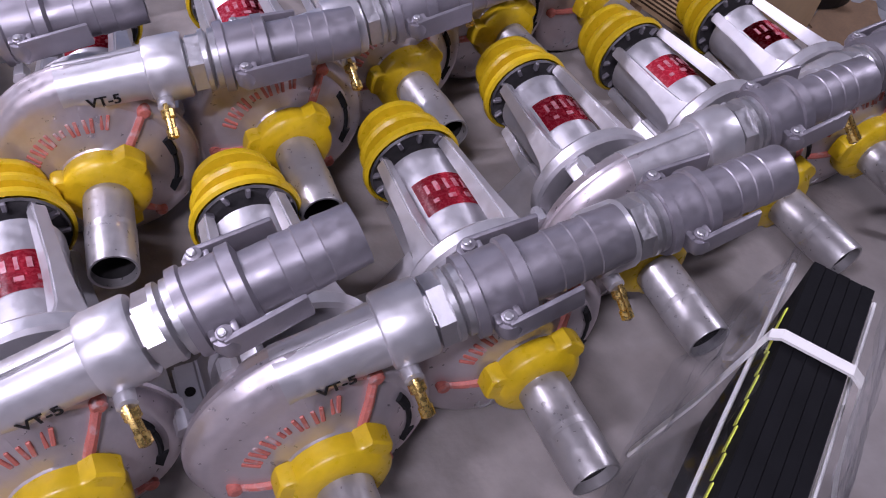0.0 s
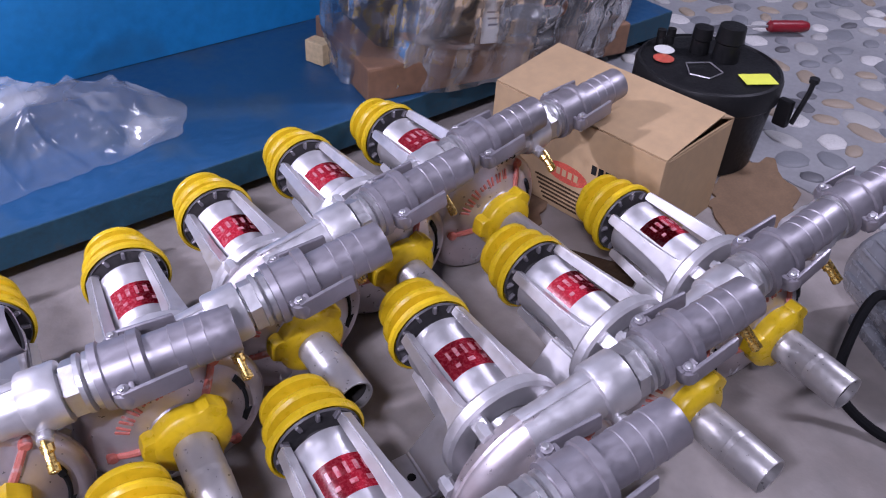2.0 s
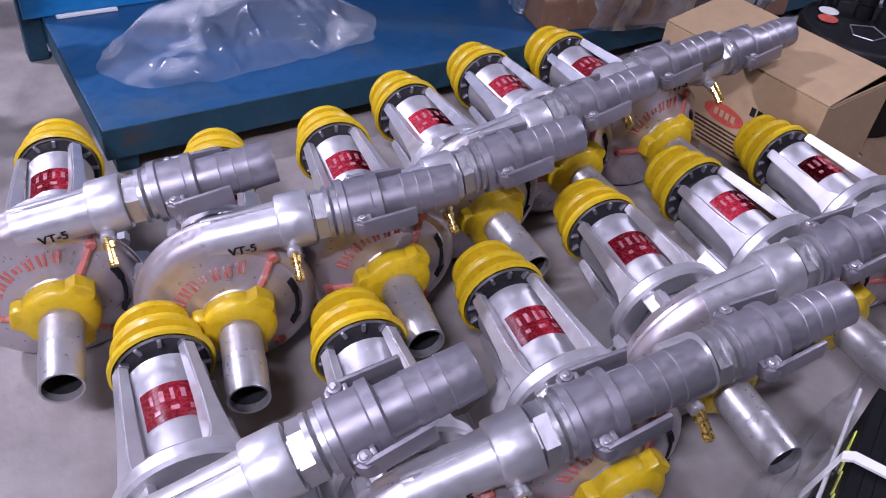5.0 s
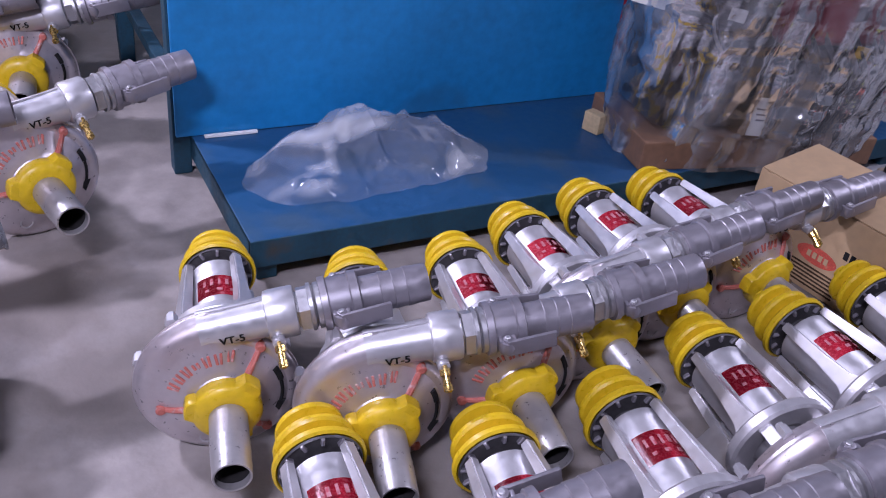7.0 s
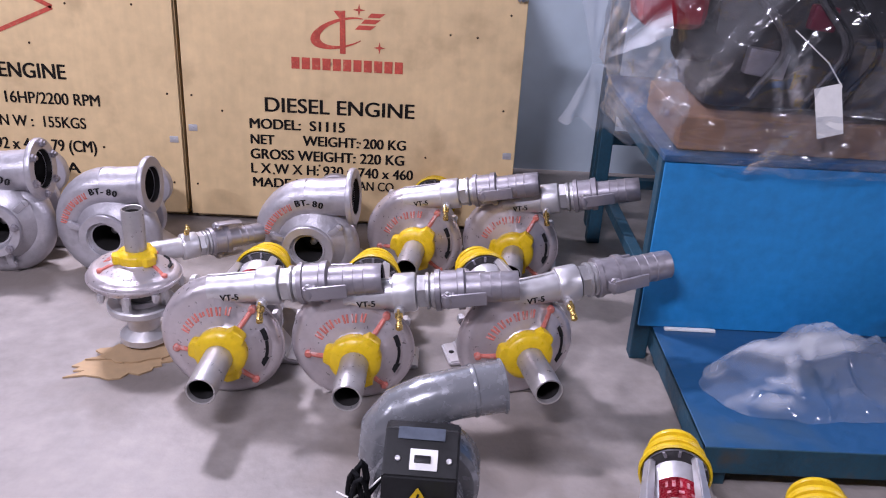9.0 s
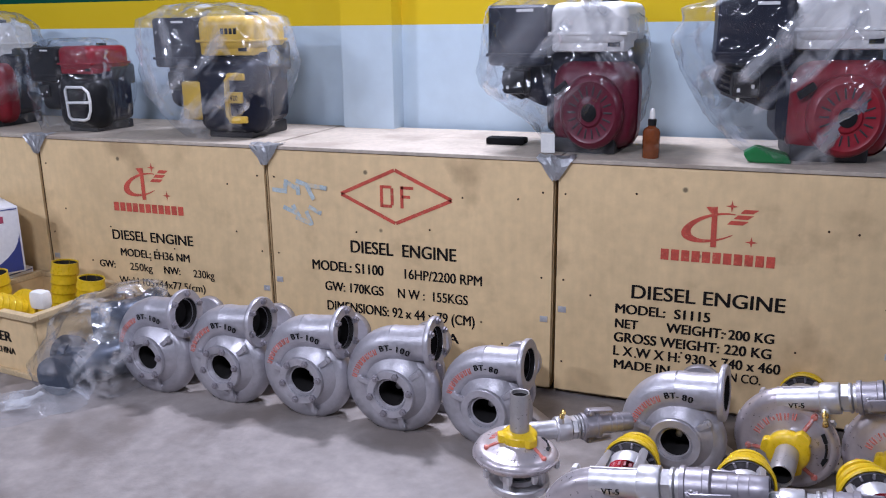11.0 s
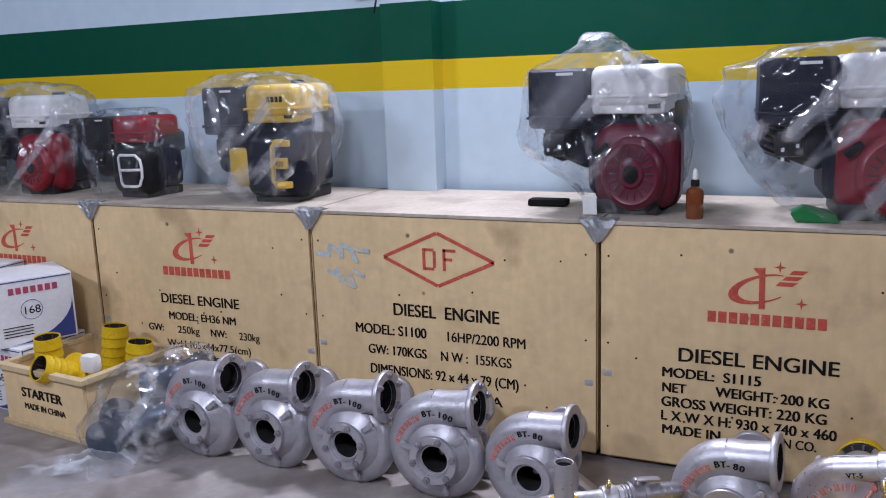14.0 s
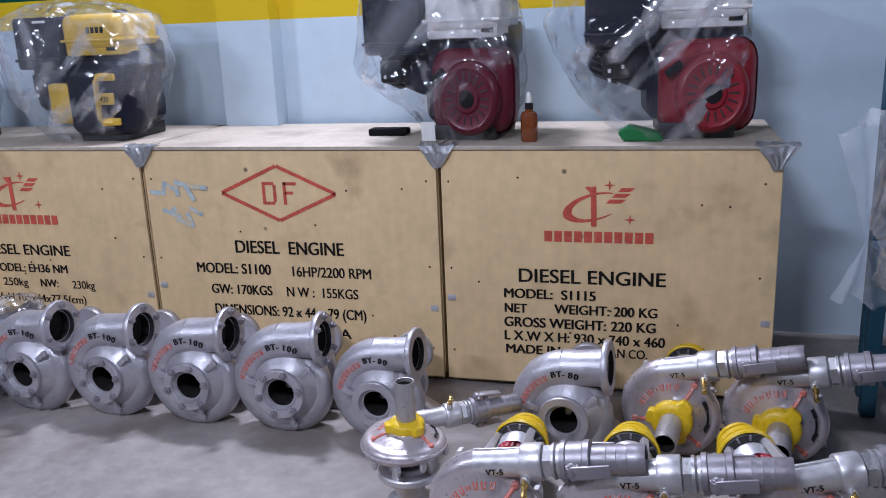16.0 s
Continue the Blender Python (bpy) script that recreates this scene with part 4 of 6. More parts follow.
    bm = lathe([(0.05, 0.05), (0.05, 0.10), (0.085, 0.10), (0.088, 0.104), (0.088, 0.118), (0.085, 0.12), (0.045, 0.12), (0.04, 0.24), (0.02, 0.26)], "y", segs=36)
    bm.transform(Matrix.Diagonal((k, k, k, 1)))
    part("bearing_frame", bm, "dull_silver", t, "", up)
    bm = lathe([(0.02, 0.20), (0.058, 0.20), (0.060, 0.203), (0.060, 0.222), (0.058, 0.225), (0.02, 0.225)], "y", (0.01, 0, 0.045), 30)
    bm.transform(Matrix.Diagonal((k, k, k, 1)))
    part("drive_flange", bm, "dull_silver", t, "", up)
    part("foot_bracket", prism([(-0.12, 0), (0.12, 0), (0.12, 0.012), (0.04, 0.06), (-0.04, 0.06), (-0.12, 0.012)], 0.06, Matrix.Translation((0, 0.13, 0)), 0.003), "dull_silver", t)
    return t


big = bt_pump(1.14, "BT-100", True)
tagged(big, group="large pumps along the crates")
for i, x in enumerate((0.080, 0.374, 0.672)):
    copy_thing(big, pose(x, -0.385, 0, 0, 0, -3 + 2 * i))
big.matrix_basis = pose(-0.204, -0.395, 0, 0, 0, -4)
mid = bt_pump(1.05, "BT-80", False)
mid["label"] = "silver centrifugal pump casing with bare threaded inlet"
tagged(mid, group="large pumps along the crates")
copy_thing(mid, pose(1.500, -0.400, 0, 0, 0, -6))
mid.matrix_basis = pose(0.968, -0.390, 0, 0, 0, -4)
# ---- blue bench and table ----
bench = thing("blue_bench", "low blue steel work platform with dark dirty rim", "platform")
part("deck", box(1.90, 0.47, 0.010, (3.295, -0.945, 0.091), 0.003), "blue_worn", bench, "worn blue steel deck", smooth=False)
part("front_rim", box(1.90, 0.012, 0.060, (3.295, -1.175, 0.0655), 0.002), "blue_rim", bench, "dirty teal front rim", smooth=False)
part("side_rim", box(0.012, 0.47, 0.060, (2.351, -0.945, 0.0655), 0.002), "blue_rim", bench, smooth=False)
for x in (2.38, 4.2):
    for y in (-1.15, -0.75):
        part("foot", box(0.04, 0.04, 0.036, (x, y, 0.018), 0.003), "blue_rim", bench, smooth=False)
table = thing("blue_table", "blue steel engine table with a panelled front", "table")
part("front_panel", box(1.21, 0.010, 0.408, (2.915, -0.727, 0.302), 0.003), "blue", table, "bright blue sheet front panel", smooth=False)
part("tabletop", box(1.70, 0.75, 0.016, (3.155, -0.360, 0.515), 0.003), "blue_worn", table, smooth=False)
for x in (2.325, 3.95):
    for y in (-0.70, -0.02):
        part("leg", box(0.040, 0.040, 0.507, (x, y, 0.2535), 0.004), "blue_rim", table, smooth=False)
for z in (0.20, 0.47):
    for y in (-0.02,):
        part("rail", box(1.585, 0.03, 0.03, (3.1375, y, z), 0.003), "blue_rim", table, smooth=False)
    part("rail", box(0.03, 0.64, 0.03, (2.325, -0.36, z), 0.003), "blue_rim", table, smooth=False)
# post of the rack behind
rack = thing("steel_rack", "tall blue steel rack frame behind the table", "rack")
for x in (2.345, 3.45):
    part("post", box(0.045, 0.045, 1.30, (x, 0.12, 0.65), 0.004), "blue_rim", rack, smooth=False)
part("beam", box(1.06, 0.03, 0.04, (2.8975, 0.12, 1.26), 0.004), "blue_rim", rack, smooth=False)
part("beam", box(1.06, 0.03, 0.04, (2.8975, 0.12, 0.30), 0.004), "blue_rim", rack, smooth=False)

# ---- film wrapping ----


def along(rows, v):
    """Reads a list of (height, place) at the height v."""
    if v <= rows[0][0]:
        return rows[0][1]
    for (a, p), (b, q) in zip(rows, rows[1:]):
        if v <= b:
            return p + (q - p) * (v - a) / (b - a)
    return rows[-1][1]


def ridge(x, y, z):
    return 1 - 2.3 * abs(noise.noise(Vector((x, y, z))))


def bag(label, left, right, y, depth, m, seed, mat="film", lean=40, deep=0.013, name="plastic_bag", crown=0.02):
    """A loose film bag: its left and right outline follow the thing inside, with long taut folds."""
    noise.seed_set(seed)
    bm = bmesh.new()
    nu, nv, cap = 168, 64, 16
    h = min(left[-1][0], right[-1][0])
    ca, sa = math.cos(radians(lean)), math.sin(radians(lean))
    rings = []
    for j in range(nv + cap):
        top = max(0.0, (j - nv + 1) / cap)
        z = h * min(1.0, j / (nv - 1))
        x0, x1 = along(left, z), along(right, z)
        squeeze = math.sqrt(max(0.0004, 1 - top * top))
        foot = 1 - 0.18 * max(0.0, 1 - z / h * 3.0)
        ring = []
        for i in range(nu):
            a = 2 * math.pi * i / nu
            c, s = math.cos(a), math.sin(a)
            q = (abs(c) ** 2.8 + abs(s) ** 2.8) ** (-1 / 2.8)
            px = (x0 + x1) / 2 + c * q * (x1 - x0) / 2 * squeeze
            py = y + s * q * depth / 2 * squeeze * foot
            u, w = px * ca + z * sa, -px * sa + z * ca
            d = deep * ridge(u * 3.0 + seed, w * 11, py * 5)
            d += deep * 0.55 * ridge(u * 20, w * 5 + seed, py * 12)
            d += deep * 0.28 * ridge(px * 38 + seed, py * 38, z * 30)
            d += deep * 1.4 * noise.noise(Vector((px * 5, py * 5 + seed, z * 5)))
            ring.append(bm.verts.new((px + c * d, py + s * d, max(0.001, z + crown * top + d * 0.8 * top))))
        rings.append(ring)
    for a, b in zip(rings, rings[1:]):
        for i in range(nu):
            bm.faces.new((a[i], a[(i + 1) % nu], b[(i + 1) % nu], b[i]))
    bm.faces.new(rings[-1])
    return tagged(part(name, bm, mat, None, "", m), label, "plastic bag")


def crumple(name, label, outline, height, m, seed, mat="film_milky", fold=0.02, back=0.0):
    """A loose crumpled sheet lying on its support: long folds, edges on the ground."""
    noise.seed_set(seed)
    bm = bmesh.new()
    nu, nv = 132, 36
    rows_v = []
    for j in range(1, nv + 1):
        v = j / nv
        ring = []
        for i in range(nu):
            a = 2 * math.pi * i / nu
            r = outline(a) * v * (1 + 0.07 * noise.noise(Vector((math.cos(a) * 6, math.sin(a) * 6, seed))))
            x, y = r * math.cos(a), r * math.sin(a)
            u, w = x * 0.85 + y * 0.5, y * 0.85 - x * 0.5
            z = height * (1 - v ** 2.4) * (0.62 + 0.9 * noise.noise(Vector((x * 4 + seed, y * 5, 0)))) * (1 + back * math.sin(a) * v)
            z += fold * (1 - v ** 5) * (0.60 * max(0.0, ridge(u * 3, w * 9, seed)) ** 3 + 0.45 * max(0.0, ridge(u * 10 + seed, w * 4, 3.0)) ** 3 + 0.20 * max(0.0, ridge(x * 24, y * 24, seed)) ** 2 - 0.25)
            z += 0.35 * fold * v * max(0.0, noise.noise(Vector((x * 9, y * 9, seed))))
            ring.append(bm.verts.new((x + 0.4 * fold * noise.noise(Vector((x * 8, y * 8, 5))), y + 0.4 * fold * noise.noise(Vector((x * 8, y * 8, 9))), max(0.0015 + 0.004 * (1 - v), z))))
        rows_v.append(ring)
    top = bm.verts.new((0, 0, sum(q.co.z for q in rows_v[0]) / nu))
    for i in range(nu):
        bm.faces.new((top, rows_v[0][i], rows_v[0][(i + 1) % nu]))
    for a, b in zip(rows_v, rows_v[1:]):
        for i in range(nu):
            k = (i + 1) % nu
            bm.faces.new((a[i], b[i], b[k], a[k]))
    return tagged(part(name, bm, mat, None, "", m), label, "plastic film")


# ---- small petrol engines on the crates ----


def engine(label, m, cover, tank, body, s=1.0, style="round", wide=0.86):
    t = thing("petrol_engine", label, "engine", m @ Matrix.Diagonal((s * wide, s, s, 1)), "engines on the crates")
    part("base", box(0.22, 0.26, 0.045, (0.13, 0, 0.0225), 0.008), "dark", t)
    part("block", box(0.29, 0.24, 0.28, (0.12, 0.02, 0.185), 0.05, None, None, 3), "navy", t)
    part("cylinder", box(0.20, 0.20, 0.15, (-0.09, 0.02, 0.225), 0.03, None, Matrix.Rotation(0.35, 4, "Y"), 3), "navy", t)
    for k in range(6):
        part("cooling_fin", box(0.08, 0.20, 0.006, (-0.150, 0.01, 0.165 + 0.018 * k), 0.002, None, Matrix.Rotation(0.35, 4, "Y"), 1), "engine_grey", t)
    if style == "round":
        part("fan_shroud", box(0.30, 0.13, 0.260, (0.155, -0.075, 0.142), 0.085, None, None, 6), cover, t, "rounded fan shroud")
        bm = lathe([(0.104, 0.0), (0.108, 0.010), (0.108, 0.026), (0.100, 0.040), (0.088, 0.046), (0.080, 0.043), (0.044, 0.043), (0.038, 0.049), (0.016, 0.050)], "-y", (0.162, -0.132, 0.125), 44)
        cv = part("recoil_cover", bm, cover, t, "ribbed round recoil starter cover")
        for k in range(18):
            a = k * math.pi / 9
            part("vent_slot", box(0.028, 0.003, 0.005, (0.162 + 0.062 * math.cos(a), -0.1755, 0.125 + 0.062 * math.sin(a)), 0.001, None, Matrix.Rotation(-a, 4, "Y")), "dark", cv)
        part("hub_badge", lathe([(0.026, 0), (0.026, 0.003), (0.022, 0.004)], "-y", (0.162, -0.181, 0.125), 24), "black", cv)
        part("pull_handle", box(0.055, 0.018, 0.022, (0.050, -0.150, 0.190), 0.006, None, Matrix.Rotation(-0.6, 4, "Y")), "black", cv)
    else:
        part("side_cover", box(0.20, 0.22, 0.20, (-0.075, -0.03, 0.205), 0.05, None, None, 4), body, t)
        cv = part("recoil_cover", box(0.32, 0.17, 0.275, (0.135, -0.085, 0.150), 0.090, None, None, 5), cover, t, "dark shroud with an angular frame")
        trim = style
        if style == "paper":
            loop = [(0.075 + 0.185 * x, -0.174, 0.065 + 0.165 * z) for x, z in ((0.05, 0.1), (0.0, 0.9), (0.08, 1.0), (0.75, 1.0), (0.95, 0.85), (1.0, 0.6), (0.98, 0.3), (0.85, 0.05), (0.7, 0.0), (0.15, 0.0), (0.05, 0.1))]
            part("frame_bar", pipe(loop, 0.0075, 8), trim, cv, "white buckle-shaped guard")
            part("frame_bar", pipe([(0.08, -0.174, 0.150), (0.255, -0.174, 0.155)], 0.0075, 8), trim, cv)
        else:
            spine = [(0.165, 0.225), (0.125, 0.225), (0.108, 0.210), (0.104, 0.150), (0.106, 0.085), (0.122, 0.068), (0.170, 0.070)]
            part("frame_bar", pipe([(x + 0.055, -0.172, z) for x, z in spine], 0.012, 8), trim, cv)
            for x1, z, w in ((0.185, 0.222, 0.024), (0.172, 0.150, 0.040), (0.188, 0.072, 0.024)):
                part("frame_bar", box(x1 - 0.100, 0.016, w, ((x1 + 0.112) / 2 + 0.058, -0.172, z), 0.005), trim, cv)
    fx = part("air_filter", box(0.215, 0.21, 0.175, (-0.105, -0.055, 0.340), 0.018, None, None, 3), body, t, "dark air filter housing")
    part("filter_lip", box(0.222, 0.216, 0.010, (-0.105, -0.055, 0.285), 0.003), body, fx)
    part("sticker", box(0.060, 0.002, 0.008, (-0.075, -0.1618, 0.412)), "paper", fx)
    tk = part("fuel_tank", box(0.265, 0.27, 0.125, (0.135, -0.01, 0.370), 0.042, None, None, 5), tank, t, "moulded fuel tank")
    part("tank_seam", box(0.272, 0.276, 0.010, (0.135, -0.01, 0.345), 0.004), tank, tk)
    part("tank_skirt", box(0.250, 0.25, 0.050, (0.135, -0.01, 0.318), 0.012), tank, tk)
    part("tank_label", box(0.040, 0.002, 0.022, (0.225, -0.1365, 0.320)), "black", tk)
    part("fuel_cap", lathe([(0.028, 0), (0.028, 0.012), (0.022, 0.015)], "z", (0.16, 0.03, 0.431), 18), "black", tk)
    part("muffler", box(0.10, 0.18, 0.11, (0.215, 0.07, 0.285), 0.02), "dark", t)
    part("carburettor", box(0.08, 0.07, 0.07, (-0.12, -0.115, 0.205), 0.012), "black", t)
    for x, z in ((-0.14, 0.19), (-0.10, 0.20), (-0.14, 0.165)):
        part("sticker", box(0.009, 0.002, 0.010, (x, -0.1515, z)), "paper", t)
    return t


TOP = 0.791
engine("petrol engine with crimson cover and white tank in a bag", pose(0.997, 0.27, TOP, 0, 0, -4), "crimson", "white", "navy", 1.08)
bag("clear crumpled bag over the crimson engine", [(0, 0.99), (0.08, 0.93), (0.15, 0.81), (0.20, 0.755), (0.30, 0.742), (0.40, 0.745), (0.458, 0.765), (0.485, 0.85), (0.535, 0.97)], [(0, 1.20), (0.10, 1.26), (0.26, 1.272), (0.415, 1.262), (0.475, 1.17), (0.535, 1.05)], 0.265, 0.40, Matrix.Translation((0, 0, TOP)), 3, lean=38)
engine("petrol engine with red cover and white tank in a bag", pose(1.685, 0.27, TOP, 0, 0, 6), "red", "white", "navy", 1.10, wide=0.89)
bag("clear crumpled bag over the red engine", [(0, 1.64), (0.04, 1.57), (0.137, 1.47), (0.258, 1.395), (0.362, 1.366), (0.445, 1.390), (0.482, 1.50)], [(0, 1.86), (0.10, 1.94), (0.25, 1.965), (0.44, 1.945), (0.482, 1.86)], 0.265, 0.41, Matrix.Translation((0, 0, TOP)), 8, lean=-42)
e = engine("black and yellow petrol engine, bagged on a crate", pose(-0.350, 0.27, TOP, 0, 0, 2), "navy", "engine_yellow", "navy", 1.03, "engine_yellow", 0.82)
part("side_guard", box(0.100, 0.03, 0.14, (-0.030, -0.150, 0.135), 0.012), "engine_yellow", e)
bars(4, 0.085, 0.020, "ink", e, Matrix.Translation((0.125, -0.1460, 0.368)), "brand_bar", 0.3)
lettering("420", 0.026, "ink", e, Matrix.Translation((0.178, -0.1815, 0.140)))
bag("milky crumpled bag over the yellow engine", [(0, -0.44), (0.085, -0.55), (0.153, -0.625), (0.25, -0.650), (0.36, -0.650), (0.44, -0.630), (0.468, -0.52)], [(0, -0.17), (0.12, -0.10), (0.267, -0.045), (0.348, -0.055), (0.44, -0.10), (0.468, -0.20)], 0.265, 0.40, Matrix.Translation((0, 0, TOP)), 12, lean=60)
engine("small black engine with a red tank, wrapped in film", pose(-1.030, 0.25, TOP, 0, 0, -3), "black", "red", "black", 0.78, "paper", 0.88)
bag("tight clear film round the small engine", [(0, -1.20), (0.08, -1.23), (0.20, -1.225), (0.31, -1.205), (0.345, -1.14)], [(0, -0.86), (0.12, -0.82), (0.24, -0.83), (0.32, -0.85), (0.345, -0.90)], 0.245, 0.31, Matrix.Translation((0, 0, TOP)), 17, "film_tight", 46, 0.010)
engine("petrol engine with red cover and white tank under film", pose(-1.63, 0.27, TOP, 0, 0, 3), "red", "white", "navy", 1.0)
bag("milky bag over the engine", [(0, -1.74), (0.1, -1.85), (0.2, -1.90), (0.42, -1.88), (0.46, -1.78)], [(0, -1.45), (0.12, -1.36), (0.30, -1.34), (0.42, -1.36), (0.46, -1.45)], 0.265, 0.40, Matrix.Translation((0, 0, TOP)), 21, lean=30)
engine("red petrol engine under film at the row's end", pose(-2.22, 0.27, TOP, 0, 0, 3), "red", "red", "navy", 1.0)
bag("milky bag over the red engine", [(0, -2.33), (0.1, -2.44), (0.2, -2.49), (0.42, -2.47), (0.46, -2.37)], [(0, -2.04), (0.12, -1.95), (0.30, -1.93), (0.42, -1.95), (0.46, -2.04)], 0.265, 0.40, Matrix.Translation((0, 0, TOP)), 25, lean=-30)
tagged(part("paper_tag", box(0.045, 0.001, 0.062, (1.005, 0.068, TOP + 0.036), 0, None, Matrix.Rotation(0.12, 4, "X")), "paper", smooth=False), "blank white paper tag hanging from the bag", "tag")
# small things on the crate tops
b = thing("dropper_bottle", "amber glass bottle with a clear dropper cap on the crate", "bottle", Matrix.Translation((1.324, 0.092, TOP)))
part("glass", lathe([(0.024, 0), (0.0265, 0.004), (0.0265, 0.080), (0.022, 0.090), (0.012, 0.096), (0.011, 0.104)], "z", segs=28), "amber", b)
part("collar", lathe([(0.013, 0.100), (0.013, 0.118), (0.009, 0.120)], "z", segs=20), "black", b)
part("cap", lathe([(0.009, 0.119), (0.0085, 0.138), (0.005, 0.150), (0.003, 0.152)], "z", segs=16), "white", b)
tagged(part("rubber_block", box(0.13, 0.06, 0.024, (0.81, 0.26, TOP + 0.0125), 0.006, box(0.07, 0.05, 0.02, (0.85, 0.25, TOP + 0.016), 0.005)), "rubber"), "small black rubber block lying on the crate", "block")
bm = prism([(0, 0), (0.14, 0), (0.12, 0.03), (0.02, 0.055), (-0.02, 0.03)], 0.08, Matrix.Translation((1.610, 0.075, TOP + 0.001)) @ Matrix.Scale(0.85, 4), 0.004)
tagged(part("green_sheet", bm, "green"), "folded green plastic sheet under the engine", "plastic")
# socket and cable on the pilaster
s = thing("wall_socket", "small white wall socket box", "socket")
part("case", box(0.075, 0.03, 0.06, (-0.09, 0.635, 1.60), 0.006), "white", s)
part("cable", pipe([(0.03, 0.546, 1.75), (0.032, 0.540, 1.62), (0.028, 0.538, 1.56), (0.012, 0.540, 1.50)], 0.004, 8), "black", s)

# ---- cartons and the open starter crate ----


def carton(m, label, w=0.28, d=0.30, h=0.265):
    c = thing("carton", label, "carton", m, "white cartons")
    part("body", box(w, d, h, (0, 0, h / 2), 0.004), "box_white", c, smooth=False)
    for k, (fw, rot) in enumerate(((w, 0), (d, 90))):
        off = d / 2 if k == 0 else w / 2
        f = Matrix.Rotation(radians(rot), 4, "Z") @ Matrix.Translation((0, -off - 0.0012, 0))
        pts = [(fw / 2 - 0.008, 0.008), (fw / 2 - 0.008, h * 0.62)]
        for i in range(9):
            a = radians(5 + i * 85 / 8)
            pts.append((fw / 2 - 0.008 - (fw * 0.80) * (1 - math.cos(a)), h * 0.62 - (h * 0.60) * math.sin(a)))
        part("print_swoosh", prism(pts, 0.0008, f), "box_blue", c, "dark blue printed swoosh", None, smooth=False)
        for sx, sz, x, z in ((fw - 0.012, 0.004, 0, h - 0.010), (0.004, h - 0.012, -fw / 2 + 0.008, h / 2)):
            part("print_border", box(sx, 0.0008, sz, (x, 0.0004, z)), "box_blue", c, "", f, smooth=False)
        bars(7, fw * 0.62, 0.026, "box_red", c, f @ Matrix.Translation((-fw * 0.30, 0, h - 0.060)), "brand_bar", 0.3)
        ring = lathe([(0.040, 0), (0.040, 0.0006), (0.038, 0.0006), (0.038, 0)], "-y", (-0.01, 0, h * 0.52), 30, None, False)
        part("print_ring", ring, "box_blue", c, "", f, smooth=False)
        lettering("168", 0.045, "ink", c, f @ Matrix.Translation((-0.044, 0, h * 0.52 - 0.016)), "number_lettering")
        for i in range(4):
            part("print_bar", box(fw * 0.36, 0.0006, 0.004, (-fw * 0.22, 0.0003, 0.040 + i * 0.012)), "ink", c, "", f, smooth=False)
    return c


for x, y, z, yaw in ((-1.585, -0.165, 0, -2), (-1.60, -0.165, 0.266, 1), (-1.245, -0.205, 0, -4), (-1.250, -0.200, 0.266, -28), (-1.94, -0.165, 0, 1), (-2.25, -0.165, 0, 0)):
    carton(pose(x, y, z, 0, 0, yaw), "white printed carton with blue swoosh, stacked on the floor")
st = thing("open_crate", "small open plywood crate holding yellow pipe fittings", "crate", pose(-0.875, -0.262, 0, 0, 0, -6))
for nm, sx, sy, x, y in (("front_board", 0.46, 0.012, 0, -0.20), ("back_board", 0.46, 0.012, 0, 0.20), ("side_board", 0.012, 0.386, 0.224, 0), ("side_board", 0.012, 0.386, -0.224, 0)):
    part(nm, box(sx, sy, 0.20, (x, y, 0.120), 0.002), "ply", st, smooth=False)
for sx, sy, x, y in ((0.49, 0.03, 0, -0.205), (0.49, 0.03, 0, 0.205), (0.03, 0.38, 0.23, 0), (0.03, 0.38, -0.23, 0)):
    part("rim_batten", box(sx, sy, 0.022, (x, y, 0.231), 0.003), "batten", st, smooth=False)
    part("foot_batten", box(sx, sy, 0.020, (x, y, 0.0105), 0.003), "batten", st, smooth=False)
part("bottom", box(0.44, 0.38, 0.010, (0, 0, 0.026)), "gap", st, smooth=False)
lettering("STARTER", 0.052, "stencil", st, Matrix.Translation((-0.125, -0.2072, 0.125)), width=0.235, bold=0.0015)
lettering("MADE IN CHINA", 0.034, "stencil", st, Matrix.Translation((-0.115, -0.2072, 0.078)), width=0.235, bold=0.0008)


def fitting(m, label, h=0.20, flange=False):
    t = thing("pipe_fitting", label, "pipe fitting", m, "yellow fittings in the open crate")
    prof = [(0.050, 0), (0.050, h * 0.4)]
    for k in range(4):
        z = h * (0.45 + 0.13 * k)
        prof += [(0.050, z), (0.053, z + 0.004), (0.049, z + h * 0.11)]
    prof += [(0.049, h), (0.045, h), (0.045, 0.01)]
    part("tube", lathe(prof, "z", segs=30, closed=False), "yellow", t)
    if flange:
        part("flange", lathe([(0.05, 0), (0.085, 0), (0.087, 0.003), (0.087, 0.014), (0.085, 0.017), (0.05, 0.018)], "z", (0, 0, 0.05), 32), "yellow", t)
    part("bore", lathe([(0.0448, h - 0.005), (0.0448, 0.02), (0.002, 0.02)], "z", segs=22, closed=False), "hollow_shade", t)


fitting(pose(-1.03, -0.30, 0.032, 4, 3, 0), "yellow ribbed hose fitting standing in the crate", 0.285)
fitting(pose(-0.88, -0.15, 0.032, -5, 4, 0), "yellow ribbed hose fitting standing in the crate", 0.29)
fitting(pose(-0.715, -0.20, 0.032, 2, 8, 40), "yellow ribbed hose fitting leaning in the crate", 0.26)
fitting(pose(-0.845, -0.315, 0.165, 58, 24, -25), "flanged yellow fitting lying across the crate", 0.20, True)
tagged(part("crumpled_tissue", box(0.07, 0.05, 0.07, (-0.745, -0.370, 0.255), 0.02), "paper"), "crumpled white paper tucked into the crate", "paper")
